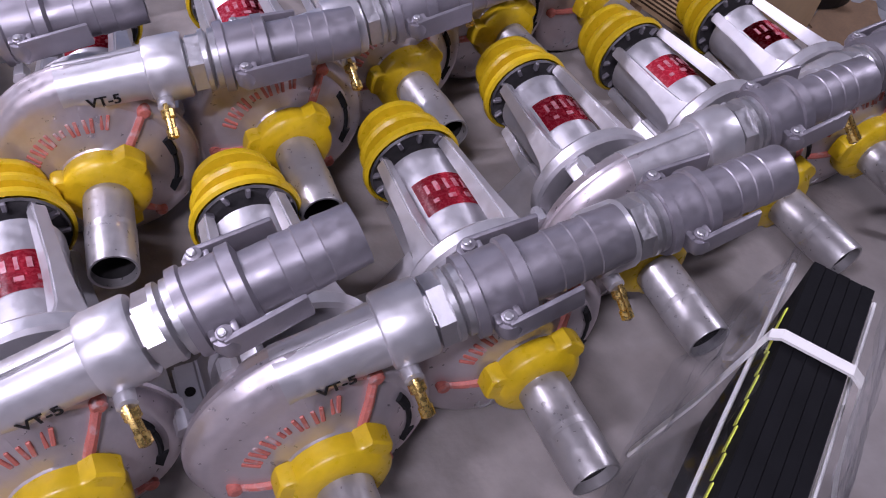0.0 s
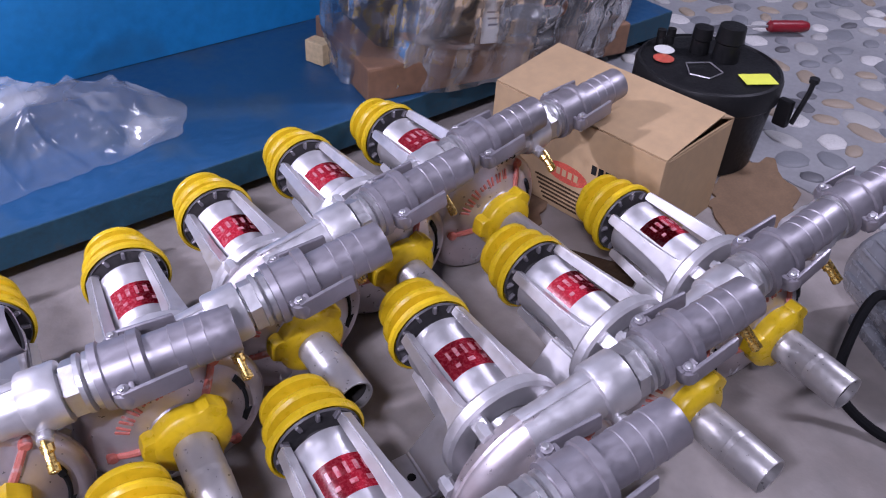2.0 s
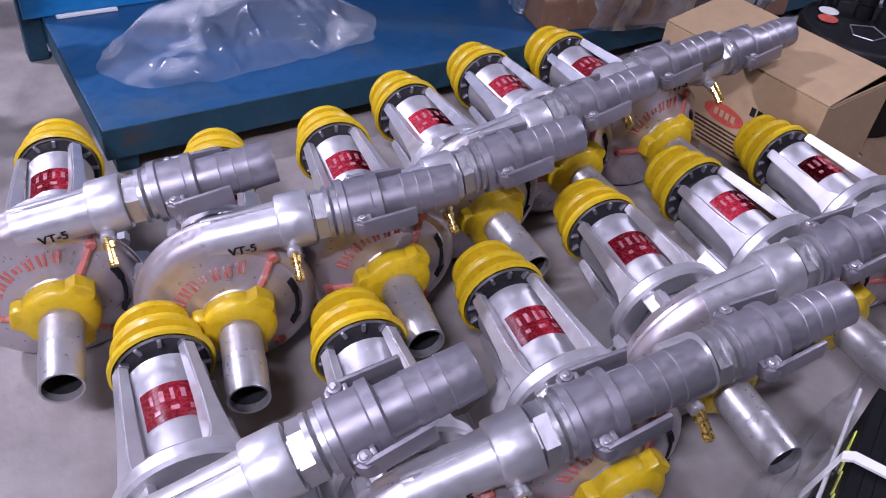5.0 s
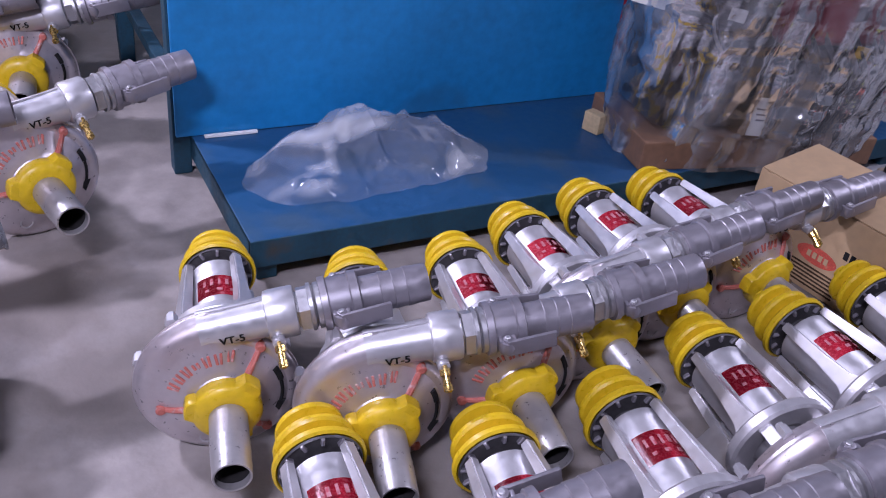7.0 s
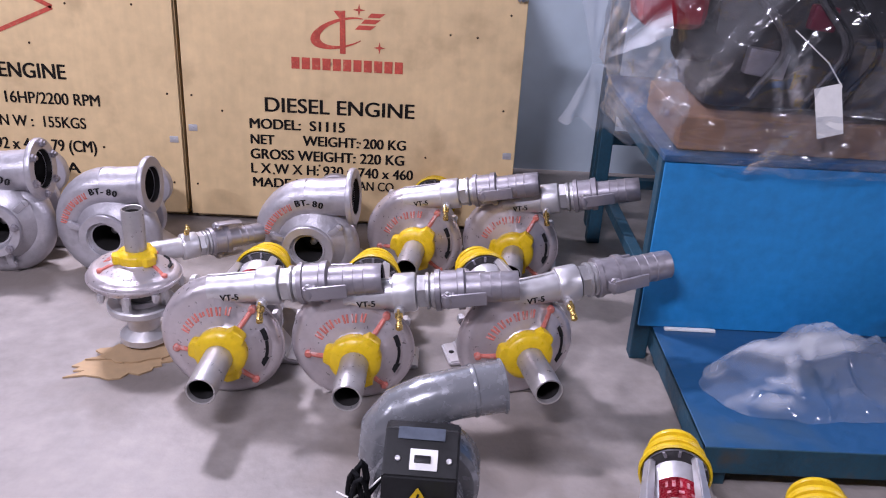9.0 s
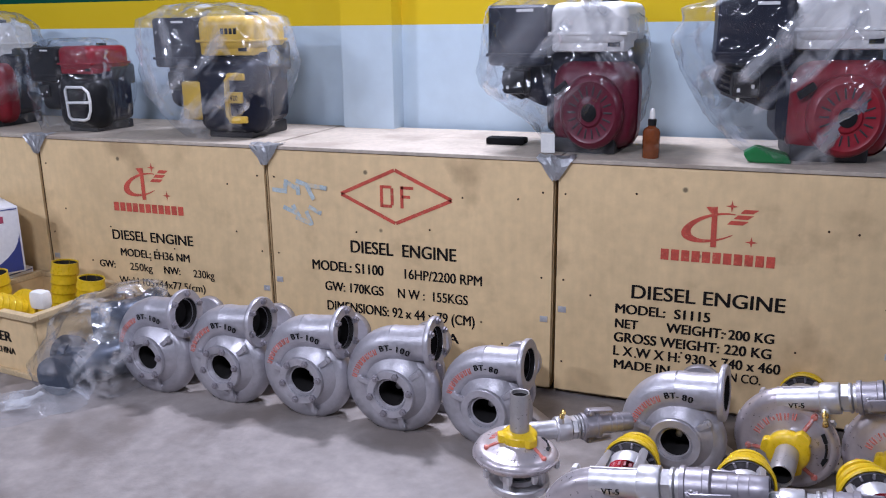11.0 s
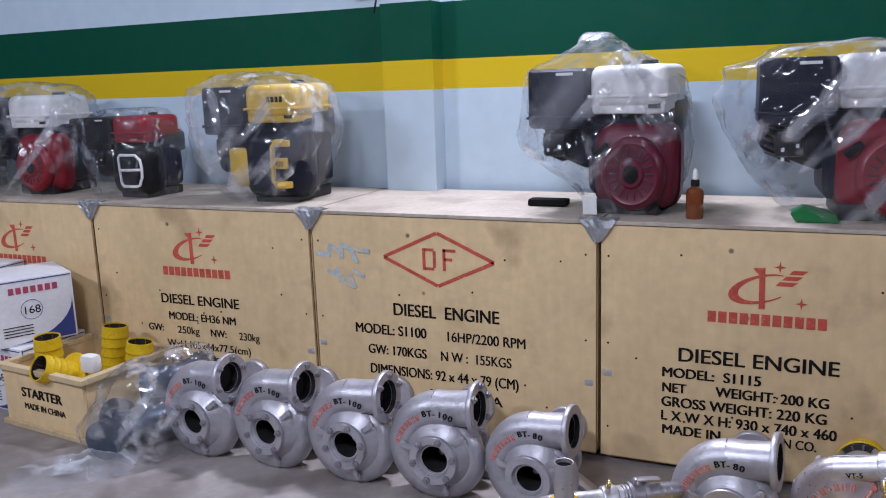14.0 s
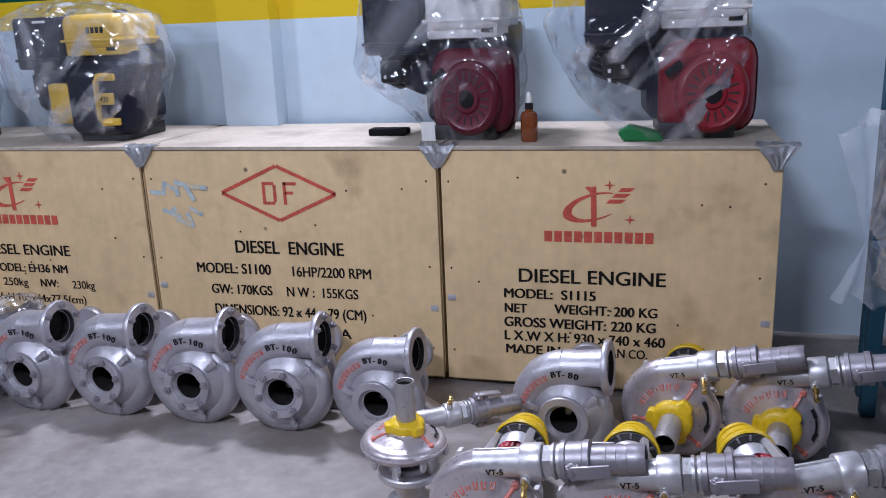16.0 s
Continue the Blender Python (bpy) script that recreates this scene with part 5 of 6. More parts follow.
# dark fittings in a clear bag
for k, (x, y, z, yaw, r) in enumerate(((-0.45, -0.43, 0.062, 30, 0.055), (-0.47, -0.25, 0.062, -20, 0.055), (-0.44, -0.27, 0.165, 40, 0.050), (-0.53, -0.45, 0.060, 100, 0.052))):
    bm = pipe([(-0.10, 0, 0), (-0.03, 0, 0), (0.03, 0.02, 0), (0.07, 0.06, 0), (0.08, 0.11, 0)], [r, r, r, r, r], 18)
    bm = lathe([(r + 0.006, 0), (r + 0.006, 0.02), (r, 0.021)], "x", (-0.105, 0, 0), 20, bm)
    tagged(part("pipe_elbow", bm, "elbow_grey", None, "", pose(x, y, z * 1.18, 0, 0, yaw) @ Matrix.Scale(1.18, 4)), "dark grey pipe elbow inside a clear bag", "pipe fitting", "bagged pipe elbows")
bag("clear crumpled bag round dark pipe elbows", [(0, -0.69), (0.10, -0.67), (0.18, -0.61), (0.27, -0.54)], [(0, -0.29), (0.10, -0.28), (0.20, -0.30), (0.27, -0.36)], -0.36, 0.46, Matrix.Translation((0, 0, 0.001)), 31, "film", 50, 0.020)
TAIL = (0.16, 0.15, 0.17, 0.20, 0.16, 0.13, 0.18, 0.27, 0.24, 0.20, 0.14, 0.12)


def tail_outline(a):
    k = (a / (2 * math.pi)) % 1 * len(TAIL)
    i = int(k) % len(TAIL)
    return TAIL[i] * (1 - (k % 1)) + TAIL[(i + 1) % len(TAIL)] * (k % 1)


crumple("bag_tail", "loose milky tail of the clear bag on the floor", tail_outline, 0.035, pose(-0.52, -0.63, 0.001, 0, 0, 0), 5, "film_milky", 0.022)
# red stool
st = thing("plastic_stool", "bright red plastic stool", "stool", pose(-0.22, -1.44, 0, 0, 0, 18))
part("seat", box(0.30, 0.30, 0.045, (0, 0, 0.285), 0.02, None, None, 4), "red", st)
for sx in (-1, 1):
    for sy in (-1, 1):
        part("leg", pipe([(sx * 0.115, sy * 0.115, 0.27), (sx * 0.145, sy * 0.145, 0.001)], [0.026, 0.018], 8), "red", st)

# ---- upright pump on cardboard ----
proto = vt_pump()
UPR = pose(1.150, -0.748, 0.182, 0, 0, 33) @ Matrix.Rotation(radians(-90), 4, "X") @ Matrix.Scale(0.90, 4) @ Matrix.Translation((0, 0, -AXIS))
proto.matrix_basis = UPR
tagged(proto, "silver pump standing on end on torn cardboard", "pump", GROUPS["c"])
for o in list(proto.children_recursive):
    if o.name.split(".")[0] in ("pulley", "hub", "shaft_hub", "bearing_housing", "frame_arm", "name_plate", "print_bar", "vane", "grease_bolt", "foot_bracket", "foot_hole", "model_lettering"):
        bpy.data.objects.remove(o)
for o in proto.children:
    kind = o.name.split(".")[0]
    if kind in ("outlet_socket", "hex_nipple", "threaded_collar", "coupling_body", "hose_tail", "brass_tap") or (kind == "bore" and o.matrix_basis.translation.z > AXIS + 0.05):
        o.matrix_basis = Matrix.Translation((0.062, 0, 0)) @ o.matrix_basis
part("outlet_neck", lathe([(0.0290, 0.070), (0.0270, 0.100), (0.0275, 0.145)], "x", segs=24), "silver", proto, "long tapering outlet neck", Matrix.Translation((0, 0, AXIS + 0.107)))
part("bearing_stub", lathe([(0.045, 0.066), (0.062, 0.08), (0.046, 0.098), (0.040, 0.150), (0.055, 0.162), (0.062, 0.168), (0.062, 0.184), (0.03, 0.185)], "y", segs=30), "silver", proto, "", Matrix.Translation((0, 0, AXIS)))
# dark sleeve stands in for the shade between casing and stub
part("stub_shadow", lathe([(0.035, 0.05), (0.036, 0.10)], "y", segs=20), "dark", proto, "", Matrix.Translation((0, 0, AXIS)))


def torn_card(m, w, d, seed, label, mat="card"):
    random.seed(seed)
    pts = [(w / 2 * math.cos(a) * (1.25 if k % 9 in (2, 7) else 1) * random.uniform(0.8, 1.1), d / 2 * math.sin(a) * random.uniform(0.78, 1.1)) for k, a in enumerate([2 * math.pi * k / 36 for k in range(36)])]
    bm = prism(pts, 0.004, Matrix.Rotation(radians(-90), 4, "X"))
    return tagged(part("cardboard_scrap", bm, mat, None, "", m, smooth=False), label, "cardboard", "cardboard scraps")


torn_card(pose(1.135, -0.84, 0.0045, 0, 0, 25), 0.21, 0.12, 3, "torn brown cardboard lying on the floor")
torn_card(pose(1.155, -0.80, 0.0090, 0, 0, 15), 0.19, 0.10, 5, "torn brown cardboard lying on another piece")

BLX, BLY = 1.815, -1.305
# ---- grey blower with a black control box ----
bl = thing("electric_blower", "grey enamelled electric blower with black control box", "blower", pose(BLX, BLY, 0, 0, 0, -3) @ Matrix.Scale(0.79, 4))
part("motor", lathe([(0.03, -0.29), (0.070, -0.285), (0.088, -0.262), (0.093, -0.23), (0.093, -0.05), (0.088, -0.045)], "y", (0, 0, 0.115), 40), "grey_paint", bl)
part("fan_casing", lathe([(0.03, -0.052), (0.108, -0.050), (0.118, -0.040), (0.120, -0.02), (0.120, 0.035), (0.112, 0.048), (0.03, 0.05)], "y", (0.005, 0, 0.140), 48), "grey_paint", bl)
path = [(-0.060, 0.0, 0.125), (-0.098, 0.002, 0.185), (-0.090, 0.008, 0.240), (-0.055, 0.018, 0.282), (-0.005, 0.030, 0.305), (0.055, 0.045, 0.318), (0.095, 0.055, 0.324)]
part("elbow", pipe(path, [0.040, 0.048, 0.053, 0.056, 0.056, 0.055, 0.056], 28, None, False), "grey_paint", bl, "glossy grey outlet elbow")
end = Matrix.Translation((0.095, 0.055, 0.324)) @ Matrix.Rotation(radians(14), 4, "Z") @ Matrix.Rotation(radians(-6), 4, "Y")
part("outlet_sleeve", lathe([(0.0565, -0.005), (0.0585, 0), (0.0585, 0.004), (0.0565, 0.006), (0.057, 0.060), (0.0605, 0.064), (0.0605, 0.067), (0.054, 0.067), (0.053, -0.004)], "x", segs=36, closed=False), "grey_paint", bl, "", end)
part("bore", lathe([(0.0525, 0.060), (0.052, 0.0), (0.004, -0.01)], "x", segs=28, closed=False), "hollow_shade", bl, "", end)
cb = part("control_box", prism([(-0.125, 0), (0.0, 0), (0.0, 0.118), (-0.036, 0.126), (-0.118, 0.070)], 0.150, Matrix.Translation((-0.075, -0.055, 0.196)) @ Matrix.Rotation(radians(90), 4, "Z") @ Matrix.Translation((0, -0.150, 0)), 0.004), "black", bl, "black control box with rocker switch")
slope = Matrix.Translation((-0.002, -0.134, 0.2975)) @ Matrix.Rotation(radians(34), 4, "X") @ Matrix.Scale(1.25, 4)
part("switch_plate", box(0.044, 0.034, 0.003, (0.006, -0.012, 0), 0.001), "paper", cb, "white switch plate", slope)
part("rocker", box(0.026, 0.012, 0.006, (0.004, -0.012, 0.002), 0.001), "black", cb, "", slope)
for x in (-0.035, 0.046):
    part("screw", lathe([(0.005, 0), (0.004, 0.002)], "z", (x, -0.012, 0.001), 10), "zinc", cb, "", slope)
part("rating_plate", box(0.075, 0.020, 0.0012, (0.0, 0.030, 0.001)), "elbow_grey", cb, "grey rating plate", slope)
front = Matrix.Translation((-0.002, -0.1815, 0.215)) @ Matrix.Scale(1.3, 4)
part("warning_sign", prism([(-0.015, 0), (0.015, 0), (0, 0.026)], 0.001, front), "yellow", cb, "yellow warning triangle", None, smooth=False)
part("warning_flash", box(0.003, 0.0008, 0.012, (0, -0.0006, 0.009), 0, None, Matrix.Rotation(0.3, 4, "Y")), "ink", cb, "", front)
for w, a, mt, y in ((0.045, -20, "paper", -0.215), (0.060, 25, "sticker", -0.235), (0.024, 30, "red", -0.19)):
    q = Matrix.Translation((0, y, 0.115)) @ Matrix.Rotation(radians(a), 4, "Y") @ Matrix.Translation((0, 0, 0.0935))
    part("sticker", box(w, 0.022, 0.0012), mt, bl, "", q)
for s in (-1, 1):
    part("foot", box(0.028, 0.20, 0.045, (s * 0.075, -0.15, 0.0225), 0.004), "grey_paint", bl)
loops = []
for k in range(46):
    a = k * 0.55
    loops.append((-0.125 + 0.016 * math.cos(a) + 0.008 * math.sin(a * 0.31), -0.13 + 0.032 * math.sin(a * 0.37 + 1), 0.150 + 0.085 * math.sin(a)))
part("cable", pipe([(-0.062, -0.10, 0.235)] + loops, 0.0055, 8), "rubber", bl, "coiled black power cable")
part("cable_tie", pipe([(-0.17, -0.12, 0.17), (-0.135, -0.15, 0.18), (-0.10, -0.12, 0.19), (-0.07, -0.10, 0.215)], 0.002, 6), "white", bl)

# ---- wrapped engines on the blue table and platform ----


def diesel(m, label, seed, red=True):
    t = thing("diesel_engine", label, "engine", m, "wrapped engines by the table")
    part("wooden_base", box(0.76, 0.34, 0.074, (0, 0, 0.0375), 0.005), "board", t, "brown board packing base", smooth=False)
    part("block", box(0.66, 0.27, 0.30, (0.0, 0.02, 0.232), 0.03), "dark", t)
    part("crankcase", box(0.30, 0.32, 0.17, (0.12, -0.01, 0.168), 0.03), "engine_grey", t)
    part("flywheel", lathe([(0.05, 0), (0.145, 0.0), (0.155, 0.01), (0.155, 0.05), (0.14, 0.06), (0.06, 0.062)], "y", (-0.17, 0.11, 0.245), 36), "dark", t)
    part("cylinder_head", box(0.14, 0.22, 0.18, (0.28, 0, 0.22), 0.02), "navy", t)
    part("radiator", box(0.56, 0.26, 0.20, (-0.04, 0.02, 0.45), 0.03), "blue_worn" if not red else "dark", t)
    part("fuel_tank", box(0.52, 0.24, 0.13, (0.05, 0.02, 0.575), 0.035, None, None, 3), "red", t, "red fuel tank")
    if red:
        part("side_tank", box(0.40, 0.07, 0.13, (0.14, -0.135, 0.375), 0.025, None, None, 3), "red", t, "red side tank")
    else:
        part("intake_cover", box(0.14, 0.17, 0.11, (-0.425, -0.07, 0.305), 0.035, None, None, 3), "red", t, "red intake cover")
        part("intake_duct", lathe([(0.03, 0), (0.045, 0.01), (0.045, 0.10), (0.03, 0.11)], "x", (-0.40, -0.07, 0.22), 20), "black", t)
    part("air_cleaner", lathe([(0.05, 0), (0.06, 0.01), (0.06, 0.12), (0.045, 0.14)], "z", (0.25, -0.05, 0.36), 24), "black", t)
    part("exhaust", lathe([(0.04, 0), (0.055, 0.02), (0.055, 0.16), (0.03, 0.18)], "x", (-0.36, -0.05, 0.33), 22), "dark", t)
    random.seed(seed)
    for k in range(9):
        x = random.uniform(-0.25, 0.3)
        part("fuel_line", pipe(eased([(x, -0.155, 0.12), (x + 0.05, -0.172, 0.24), (x - 0.03, -0.16, 0.36), (x + 0.06, -0.12, 0.47)]), random.uniform(0.004, 0.009), 8), ("engine_grey", "black", "zinc")[k % 3], t)
    # made-up filler blocks, scattered at random as engine clutter
    for k in range(14):
        x, z = random.uniform(-0.30, 0.30), random.uniform(0.12, 0.46)
        part("bracket", box(random.uniform(0.03, 0.09), 0.03, random.uniform(0.03, 0.09), (x, -0.145, z), 0.006, None, Matrix.Rotation(random.uniform(-0.5, 0.5), 4, "Y")), ("engine_grey", "dark", "navy", "black", "cast", "crimson")[k % 6], t)
    for x, z, mt in ((0.20, 0.30, "engine_yellow"), (-0.22, 0.38, "paper"), (-0.05, 0.50, "paper")):
        part("label", box(0.05, 0.002, 0.028, (x, -0.176, z), 0, None, Matrix.Rotation(0.15, 4, "Y")), mt, t, "", None, smooth=False)
    return t


def oil_cap(t, x, y, z, r=0.02):
    part("oil_cap", lathe([(r * 0.9, 0), (r, 0.003), (r, 0.012), (r * 0.8, 0.016), (r * 0.3, 0.016)], "-y", (x, y, z), 20), "orange", t, "orange plastic oil cap")


first = diesel(pose(2.722, -0.535, 0.524, 0, 0, -1), "blue and red diesel engine on a board base under film", 3, False)
bag("large clear crumpled film over the table engine", [(0, -0.43), (0.3, -0.47), (0.6, -0.42), (0.70, -0.33)], [(0, 0.44), (0.3, 0.46), (0.6, 0.42), (0.70, 0.33)], 0, 0.46, pose(2.68, -0.515, 0.526), 41, "film_clear", 55, 0.020)
diesel(pose(3.56, -0.50, 0.524, 0, 0, 1), "red diesel engine on a board base at the table's end", 7)
bag("clear crumpled film over the engine at the table's end", [(0, -0.40), (0.3, -0.42), (0.6, -0.39), (0.70, -0.30)], [(0, 0.41), (0.3, 0.42), (0.6, 0.39), (0.70, 0.30)], 0, 0.46, pose(3.56, -0.505, 0.526), 47, "film_clear", 60, 0.018)
third = diesel(pose(3.640, -1.072, 0.0965, 0, 0, -12) @ Matrix.Diagonal((0.87, 0.86, 1, 1)), "red diesel engine on a board base under film", 5)
bag("clear crumpled film over the red diesel engine", [(0, -0.315), (0.25, -0.335), (0.6, -0.35), (0.72, -0.30)], [(0, 0.36), (0.3, 0.38), (0.6, 0.36), (0.72, 0.30)], 0, 0.37, pose(3.640, -1.075, 0.098, 0, 0, -12), 44, "film_streaky", 82, 0.018)
oil_cap(first, 0.128, -0.178, 0.150)
oil_cap(third, 0.125, -0.178, 0.150, 0.022)
def slip(m, w, h):
    """A printed paper slip caught in the film."""
    t = thing("paper_label", "white printed paper slip inside the film", "tag", m)
    part("sheet", box(w, 0.001, h), "paper", t, smooth=False)
    for k in range(3):
        part("print_bar", box(w * (0.6 - 0.1 * k), 0.0006, 0.004, (-0.05 * w, -0.0009, h * (0.2 - 0.14 * k))), "cast", t, smooth=False)


slip(pose(3.545, -1.228, 0.245, -8, 6, -12), 0.058, 0.092)
slip(pose(3.305, -1.045, 0.515, 0, 6, -40), 0.095, 0.12)
tg = thing("paper_label", "blank white paper label hanging in the film", "tag")
part("sheet", box(0.055, 0.001, 0.11, (2.625, -0.752, 0.640), 0, None, Matrix.Rotation(-0.28, 4, "Y")), "paper", tg, smooth=False)
part("string", pipe([(2.64, -0.752, 0.692), (2.60, -0.752, 0.74), (2.52, -0.75, 0.80)], 0.0015, 6), "paper", tg)
# film skirt hanging over the table's front, and its gathered corner
EDGE = [(2.22, 0.56), (2.303, 0.526), (2.41, 0.500), (2.60, 0.486), (2.80, 0.492), (2.90, 0.515), (3.00, 0.56)]
bm = bmesh.new()
noise.seed_set(51)
grid = []
for j in range(21):
    v = j / 20
    row = []
    for i in range(91):
        x = 2.22 + 0.78 * i / 90
        low = along(EDGE, x)
        z = 0.640 + (low - 0.640) * v + 0.008 * noise.noise(Vector((x * 14, v * 5, 3)))
        y = -0.748 - 0.022 * math.sin(v * 2.6) + 0.010 * ridge(x * 7 + v * 3, v * 5, 1) + 0.006 * ridge(x * 22 - v * 5, v * 7, 4)
        row.append(bm.verts.new((x + 0.02 * noise.noise(Vector((x * 5, v * 3, 7))), y, z)))
    grid.append(row)
for a, b in zip(grid, grid[1:]):
    for i in range(90):
        bm.faces.new((a[i], a[i + 1], b[i + 1], b[i]))
tagged(part("film_skirt", bm, "film_clear"), "edge of clear film hanging over the table front", "plastic film")


def fan(bm, root, rim, seed, waves):
    """A gathered fan of film from a pinch to its rim, in pleats that open outwards."""
    noise.seed_set(seed)
    grid = []
    for j in range(25):
        v = (j / 24) ** 0.85
        row = []
        for i in range(61):
            k = i / 60 * (len(rim) - 1)
            n = min(int(k), len(rim) - 2)
            p = Vector(root).lerp(Vector(rim[n]).lerp(Vector(rim[n + 1]), k - n), v)
            p.y += 0.020 * v * math.sin(i / 60 * math.pi * waves + 2 * v) + 0.014 * v * ridge(i * 0.14, v * 3, seed)
            p.z += 0.010 * v * noise.noise(Vector((i * 0.2, v * 4, seed)))
            row.append(bm.verts.new(p))
        grid.append(row)
    for a, b in zip(grid, grid[1:]):
        for i in range(60):
            bm.faces.new((a[i], a[i + 1], b[i + 1], b[i]))


PINCH = (2.118, -0.770, 0.717)
corner = thing("film_corner", "gathered corner of clear film pulled beside the table", "plastic film")
bm = bmesh.new()
fan(bm, PINCH, [(2.06, -0.76, 0.92), (2.12, -0.75, 0.97), (2.20, -0.75, 0.99), (2.27, -0.75, 0.90), (2.27, -0.76, 0.78)], 57, 9)
part("upper_pleats", bm, "film_milky", corner)
bm = bmesh.new()
fan(bm, PINCH, [(2.062, -0.79, 0.592), (2.10, -0.78, 0.600), (2.156, -0.78, 0.576), (2.23, -0.775, 0.550), (2.31, -0.77, 0.545), (2.33, -0.765, 0.64), (2.30, -0.765, 0.74)], 59, 11)
part("lower_pleats", bm, "film_milky", corner)
SHEET = (0.29, 0.27, 0.20, 0.17, 0.16, 0.17, 0.19, 0.24, 0.31, 0.28, 0.20, 0.14, 0.13, 0.12, 0.16, 0.24)


def torn_outline(a):
    k = (a / (2 * math.pi)) % 1 * len(SHEET)
    i = int(k) % len(SHEET)
    return SHEET[i] * (1 - (k % 1)) + SHEET[(i + 1) % len(SHEET)] * (k % 1)


crumple("plastic_sheet", "crumpled milky plastic bag lying on the blue platform", torn_outline, 0.070, pose(2.695, -0.955, 0.097, 0, 0, 0), 14, "film_milky", 0.040, 0.9)
tagged(part("wood_block", box(0.035, 0.05, 0.05, (3.310, -0.93, 0.122), 0.003, None, Matrix.Rotation(0.3, 4, "Z")), "batten", smooth=False), "small pale wood block on the platform", "wood block")
tagged(part("white_strip", box(0.12, 0.010, 0.006, (2.43, -0.742, 0.100), 0.001), "paper", smooth=False), "white strip lying along the panel foot", "strip")
tagged(part("red_cloth", box(0.035, 0.02, 0.16, (3.50, -0.7415, 0.30), 0.008), "red"), "narrow red cloth hanging by the panel", "cloth")

# ---- carton, drum and things at the pebbled ground ----
cx = thing("cardboard_box", "open brown cardboard box with red oval print", "box", pose(3.562, -1.545, 0, 0, 0, 6.0))
W, D, Hh = 0.228, 0.38, 0.200
for nm, sx, sy, x, y in (("side_wall", 0.004, D, -W / 2, 0), ("side_wall", 0.004, D, W / 2, 0), ("end_wall", W - 0.004, 0.004, 0, -D / 2 + 0.002), ("end_wall", W - 0.004, 0.004, 0, D / 2 - 0.002)):
    part(nm, box(sx, sy, Hh, (x, y, Hh / 2 + 0.001), 0.0008), "card", cx, smooth=False)
part("bottom", box(W - 0.01, D - 0.01, 0.003, (0, 0, 0.003)), "card_dark", cx, smooth=False)
fl = part("flap", box(0.188, D, 0.003, (0.094, 0, 0), 0.0008), "card", cx, "half-closed lid flap", Matrix.Translation((-W / 2, 0, Hh + 0.003)) @ Matrix.Rotation(radians(-7), 4, "Y"), smooth=False)
part("flap", box(0.060, D, 0.003, (0.03, 0, 0), 0.0008), "card", cx, "raised lid flap", Matrix.Translation((W / 2 + 0.001, 0, Hh + 0.002)) @ Matrix.Rotation(radians(-160), 4, "Y"), smooth=False)
part("flap", box(W * 0.9, 0.06, 0.003, (0, 0.03, 0), 0.0008), "card", cx, "", Matrix.Translation((0, -D / 2, Hh - 0.004)) @ Matrix.Rotation(radians(-50), 4, "X"), smooth=False)
side = Matrix.Translation((-W / 2 - 0.0026, 0.10, 0)) @ Matrix.Rotation(radians(-90), 4, "Z")
ov = [(0.048 * math.cos(a), 0.020 * math.sin(a)) for a in [2 * math.pi * k / 28 for k in range(28)]]
part("print_oval", prism(ov, 0.0008, side @ Matrix.Translation((0.10, 0, 0.085))), "red_print", cx, "red oval print", None, smooth=False)
bars(4, 0.055, 0.014, "card", cx, side @ Matrix.Translation((0.075, -0.0006, 0.078)), "brand_bar", 0.35)
for k in range(6):
    part("print_bar", box(0.16 - 0.01 * k, 0.0006, 0.004, (0.11, 0, 0.056 - 0.0085 * k)), "gap", cx, "", side, smooth=False)
bars(3, 0.045, 0.018, "ink", cx, side @ Matrix.Translation((0.15, 0, 0.112)), "brand_bar", 0.3)
bars(3, 0.06, 0.018, "ink", cx, side @ Matrix.Translation((-0.03, 0, 0.115)), "brand_bar", 0.3)
torn_card(pose(3.80, -1.76, 0.0045, 0, 0, 30), 0.34, 0.18, 8, "flattened brown cardboard lying by the box", "card_dark")
torn_card(pose(3.36, -1.47, 0.0045, 0, 0, 30), 0.30, 0.20, 12, "flattened cardboard between pumps and box", "card_dark")
tagged(part("wood_stick", box(0.22, 0.03, 0.022, (3.345, -1.69, 0.0115), 0.003, None, Matrix.Rotation(radians(-62), 4, "Z")), "gap", smooth=False), "dark wooden stick on the floor", "stick")
dr = thing("black_drum", "black plastic drum with spigots and a yellow sticker", "drum", pose(3.862, -1.548, 0, 0, 0, 0) @ Matrix.Diagonal((0.90, 0.90, 1.17, 1)))
R = 0.165
part("body", lathe([(R * 0.86, 0.001), (R * 0.90, 0.006), (R * 0.97, 0.125), (R * 0.99, 0.130)], "z", segs=56), "black", dr)
part("lid", lathe([(R * 1.0, 0.128), (R * 1.02, 0.132), (R * 1.02, 0.160), (R * 0.99, 0.168), (R * 0.95, 0.170), (R * 0.93, 0.166), (0.02, 0.168)], "z", segs=56), "black", dr)
for x, y, r, h in ((0.03, 0.055, 0.022, 0.045), (0.05, -0.005, 0.030, 0.06), (-0.015, 0.135, 0.010, 0.026), (0.01, 0.125, 0.010, 0.026)):
    part("spigot", lathe([(r, 0.16), (r * 1.05, 0.17), (r * 0.95, 0.17 + h * 0.5), (r * 1.1, 0.17 + h * 0.55), (r, 0.17 + h), (r * 0.6, 0.171 + h)], "z", (x, y, 0), 20), "black", dr)
part("sticker", box(0.075, 0.050, 0.001, (0.02, -0.115, 0.1705), 0, None, Matrix.Rotation(radians(-32), 4, "Z")), "sticker", dr, "bright yellow sticker", smooth=False)
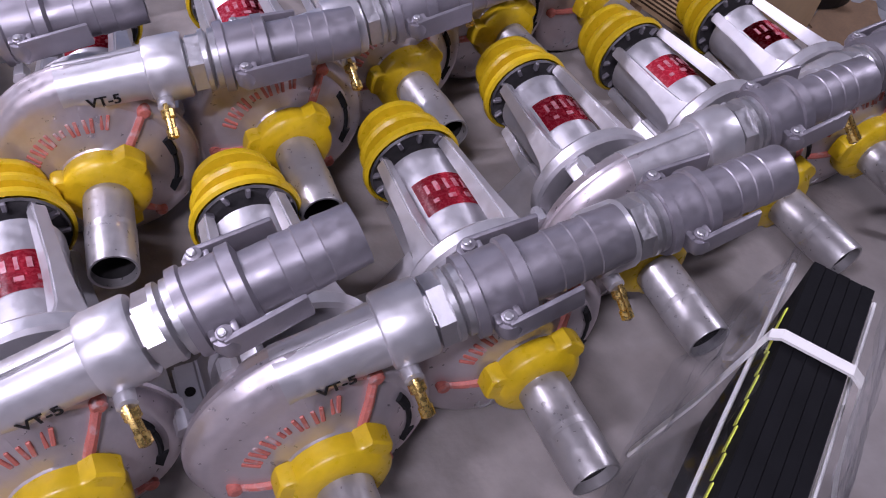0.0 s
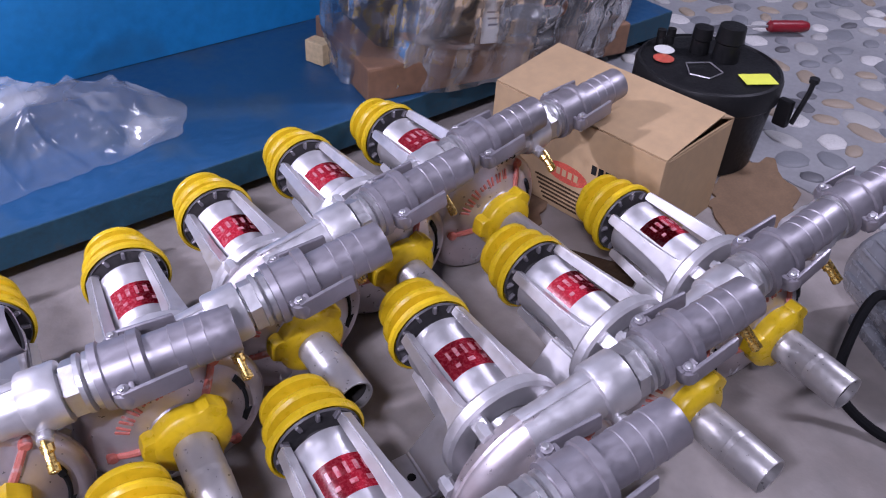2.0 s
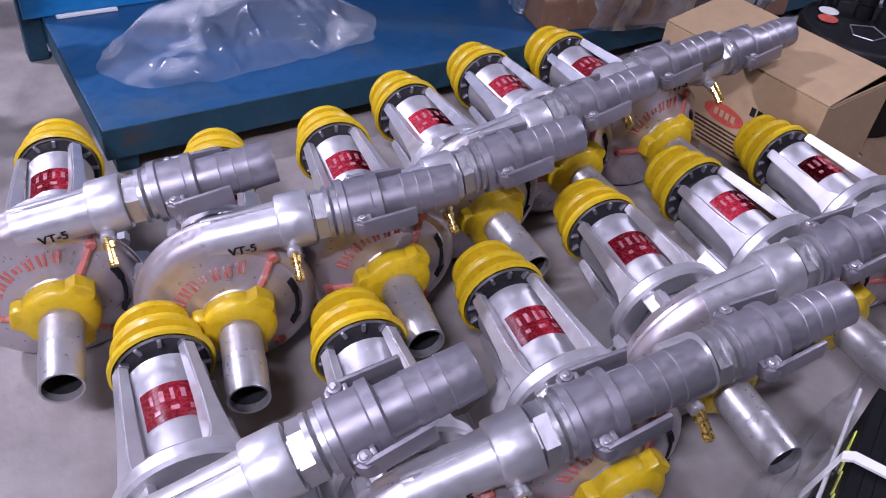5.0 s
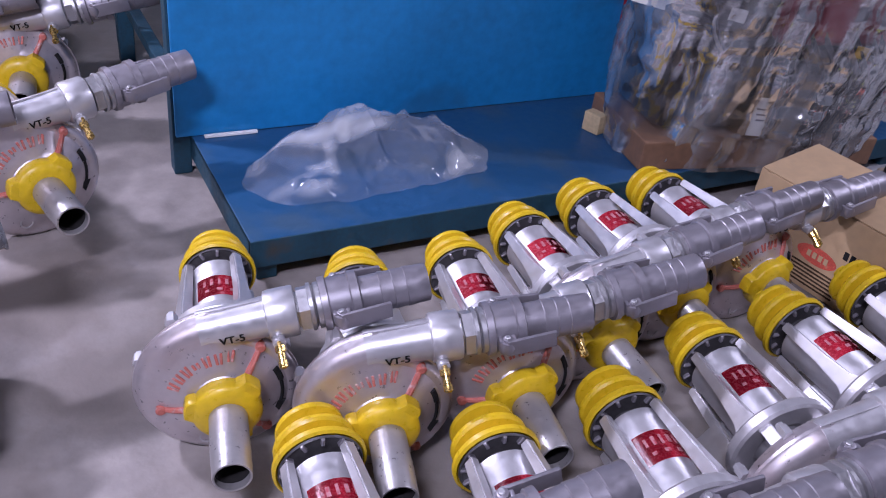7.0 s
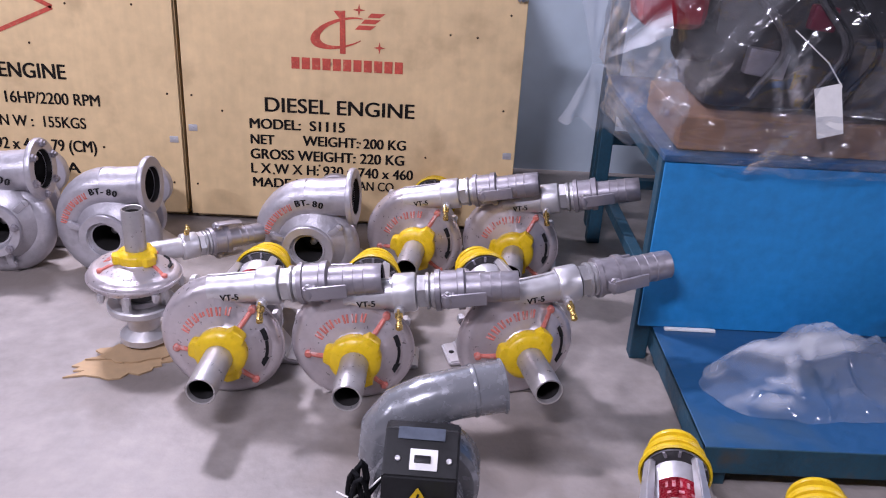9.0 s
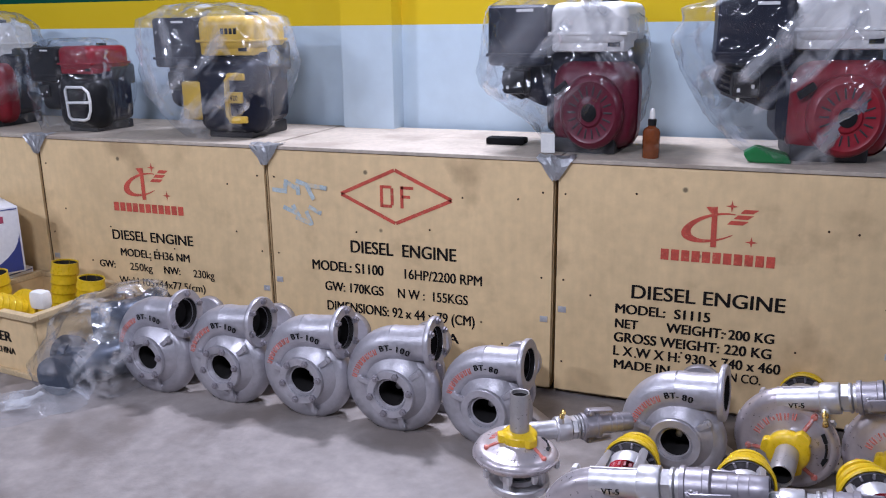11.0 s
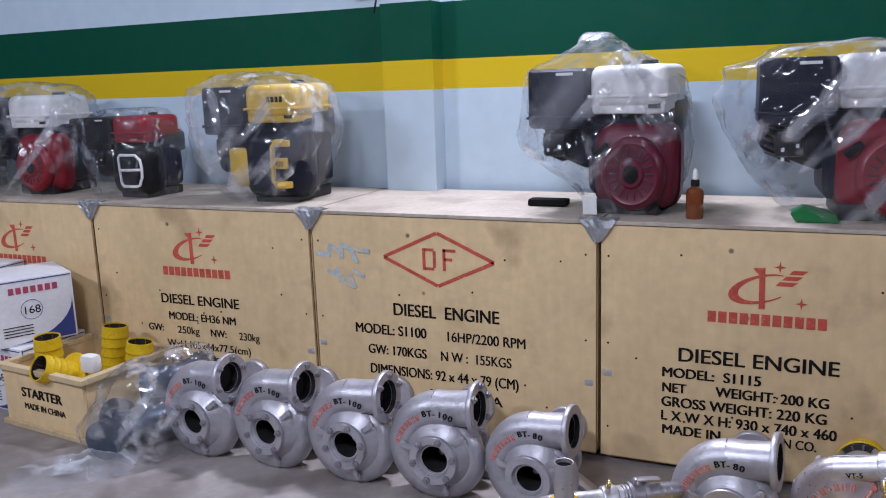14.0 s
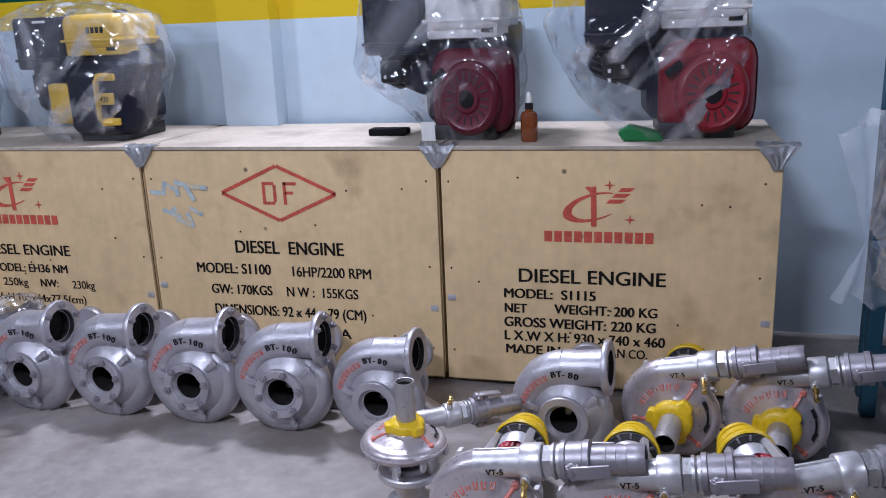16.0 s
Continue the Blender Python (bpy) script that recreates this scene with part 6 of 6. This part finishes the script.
for x, y, mt in ((-0.075, 0.075, "red_print"), (-0.035, 0.105, "paper")):
    part("sticker", lathe([(0.024, 0), (0.024, 0.001)], "z", (x, y, 0.1695), 20), mt, dr)
bm = None
for a, b in (((-0.09, -0.01), (-0.05, 0.03)), ((-0.05, 0.03), (0.0, 0.0)), ((0.0, 0.0), (-0.02, -0.05)), ((-0.02, -0.05), (-0.07, -0.05)), ((-0.07, -0.05), (-0.09, -0.01))):
    bm = pipe([(*a, 0.170), (*b, 0.170)], 0.0015, 6, bm)
part("moulded_mark", bm, "zinc", dr)
lt = part("latch", box(0.02, 0.035, 0.05, (0.07, -0.172, 0.115), 0.005), "black", dr)
part("latch_rod", pipe([(0.075, -0.195, 0.10), (0.09, -0.205, 0.16), (0.092, -0.206, 0.178)], 0.006, 8), "black", lt)
part("latch_knob", lathe([(0.011, 0), (0.011, 0.008)], "z", (0.092, -0.206, 0.178), 10), "black", lt)
sd = thing("screwdriver", "screwdriver with a red handle lying on the pebbles", "screwdriver", pose(4.52, -1.29, 0.030, 0, 0, -33))
part("handle", lathe([(0.010, 0), (0.0165, 0.008), (0.0165, 0.10), (0.013, 0.118), (0.011, 0.12)], "x", (0.02, 0, 0), 16), "red", sd)
part("blade", lathe([(0.004, -0.12), (0.004, 0.022)], "x", segs=10), "zinc", sd)
# grey machine and cable past the second pump row
mc = thing("grey_pump_motor", "grey motor body with a black cable on the floor", "motor", pose(3.63, -2.16, 0, 0, 0, 60))
part("body", lathe([(0.05, -0.11), (0.075, -0.10), (0.08, -0.08), (0.08, 0.10), (0.07, 0.115), (0.03, 0.12)], "x", (0, 0, 0.095), 32), "grey_paint", mc)
for k in range(12):
    a = math.pi * k / 11
    part("cooling_fin", box(0.16, 0.005, 0.012, (0.01, 0.082 * math.cos(a), 0.095 + 0.082 * math.sin(a)), 0.001, None, Matrix.Rotation(a - math.pi / 2, 4, "X")), "grey_paint", mc)
part("foot", box(0.14, 0.12, 0.02, (0, 0, 0.0105), 0.003), "grey_paint", mc)
part("cable", pipe(eased([(-0.02, 0.07, 0.13), (-0.04, 0.14, 0.16), (-0.08, 0.19, 0.12), (-0.11, 0.20, 0.05), (-0.16, 0.16, 0.012), (-0.22, 0.10, 0.010)]), 0.0075, 10), "rubber", mc, "black rubber cable")
# strapped black bundle in shrink film
bu = thing("strapped_bundle", "black belt bundle shrink-wrapped and tied with white straps", "bundle", pose(2.893, -2.272, 0, 0, 0, 205))
BH = 0.282
for k in range(5):
    y = -0.0232 + 0.0116 * k
    part("belt", box(0.58, 0.0114, BH - 0.0012 * (k % 2), (0.29, y, BH / 2 + 0.0005), 0.0006, None, None, 1), "rubber", bu, "flat black rubber belt", smooth=False)
for s in (-1, 1):
    bm = bmesh.new()
    noise.seed_set(60 + s)
    grid = []
    for j in range(15):
        v = j / 14
        row = []
        for i in range(49):
            x = -0.035 + 0.65 * i / 48
            y = 0.034 + (0.050 if s < 0 else 0.105) * v ** 0.8 + 0.006 * ridge(x * 9 + v * 5, v * 4, s) + 0.003 * ridge(x * 25, v * 9, s)
            row.append(bm.verts.new((x - 0.02 * v, s * y, max(0.002, BH + 0.002 - (BH + 0.002) * v))))
        grid.append(row)
    for a, b in zip(grid, grid[1:]):
        for i in range(48):
            bm.faces.new((a[i], a[i + 1], b[i + 1], b[i]))
    part("film", bm, "film_tight", bu, "clear shrink film")
    part("edge_cord", pipe([(-0.02, s * 0.040, BH - 0.030), (0.20, s * 0.042, BH - 0.034), (0.58, s * 0.040, BH - 0.030)], 0.0022, 6), "white", bu, "white cord along the belts")
    for k in range(16):
        part("print_mark", box(0.024, 0.0012, 0.011, (0.05 + 0.031 * k, s * 0.0302, BH - 0.040), 0, None, Matrix.Rotation(0.5, 4, "Y")), "sticker", bu, "yellow-green printed mark", smooth=False)
part("print_stripe", box(0.15, 0.0012, 0.040, (0.22, 0.0304, BH - 0.105), 0, None, Matrix.Rotation(0.1, 4, "Y")), "yellow", bu, "yellow printed patch", smooth=False)
for x in (0.115, 0.46):
    edge = [(-0.088, 0.03), (-0.060, 0.16), (-0.040, BH + 0.001), (-0.031, BH + 0.0075), (0.031, BH + 0.0075), (0.042, BH), (0.078, 0.17), (0.138, 0.02)]
    loop = edge + [(y * 0.97, z - 0.003) for y, z in reversed(edge)]
    part("strap", prism(loop, 0.012, Matrix.Translation((x + 0.006, 0, 0)) @ Matrix.Rotation(radians(90), 4, "Z")), "white", bu, "white plastic strap", smooth=False)
part("paper_slip", prism([(0, 0), (0.13, 0.02), (0.04, 0.10)], 0.001, pose(0.30, 0.118, 0.10, -24, 0, 0)), "paper", bu, smooth=False)

# ---- pebbles ----
pebbles = bpy.data.objects["pebble_ground"]
for k, c in enumerate(((0.20, 0.205, 0.22), (0.40, 0.39, 0.38), (0.11, 0.11, 0.12), (0.34, 0.27, 0.20), (0.60, 0.58, 0.56))):
    M["pebble%d" % k] = material("river_pebble_%d" % k, c, 0.5, 0, 0.2, 18, 0.15, 60, ((0.18, 0.17, 0.17), 16, 0.55, 0.5))
stone = []
random.seed(21)
for k in range(15):
    noise.seed_set(70 + k)
    e, f = random.uniform(0.85, 1.35), random.uniform(0.6, 0.85)
    wob = [random.uniform(0.9, 1.1) for _ in range(10)]
    bm = bmesh.new()
    rings = []
    for r, h in ((1.0, 0.0), (0.97, 0.35), (0.72, 0.75)):
        rings.append([bm.verts.new((e * r * wob[i] * math.cos(i * math.pi / 5), f * r * wob[i] * math.sin(i * math.pi / 5), h)) for i in range(10)])
    for a, b in zip(rings, rings[1:]):
        for i in range(10):
            bm.faces.new((a[i], a[(i + 1) % 10], b[(i + 1) % 10], b[i]))
    t = bm.verts.new((0, 0, 0.9))
    for i in range(10):
        bm.faces.new((rings[-1][i], rings[-1][(i + 1) % 10], t))
    for fc in bm.faces:
        fc.smooth = True
    me = bpy.data.meshes.new("pebble")
    bm.to_mesh(me)
    bm.free()
    me.materials.append(M["pebble%d" % (k % 5)])
    stone.append(me)
spots = []
for i in range(34):
    for j in range(24):
        x, y = 3.99 + 0.082 * i + random.uniform(-0.02, 0.02), -2.62 + 0.082 * j + (0.041 if i % 2 else 0) + random.uniform(-0.02, 0.02)
        if math.hypot(x - 3.862, y + 1.548) > 0.18:
            spots.append((x, y))
spots.sort(key=lambda p: (p[0] - 2.35) ** 2 + (p[1] + 2.4) ** 2)
rest = [bmesh.new() for _ in range(5)]
for k, (x, y) in enumerate(spots):
    s = random.uniform(0.026, 0.046)
    m = pose(x, y, 0.002, 0, 0, random.uniform(0, 360)) @ Matrix.Diagonal((s, s, 0.010, 1))
    if k < 300:
        o = new("pebble", random.choice(stone))
        o.parent = pebbles
        o.matrix_basis = m
    else:
        pick = random.randrange(len(stone))
        tmp = stone[pick].copy()
        tmp.transform(m)
        rest[pick % 5].from_mesh(tmp)
        bpy.data.meshes.remove(tmp)
for k, bm in enumerate(rest):
    part("pebble_rest", bm, "pebble%d" % k, pebbles)["kind"] = "stuff"
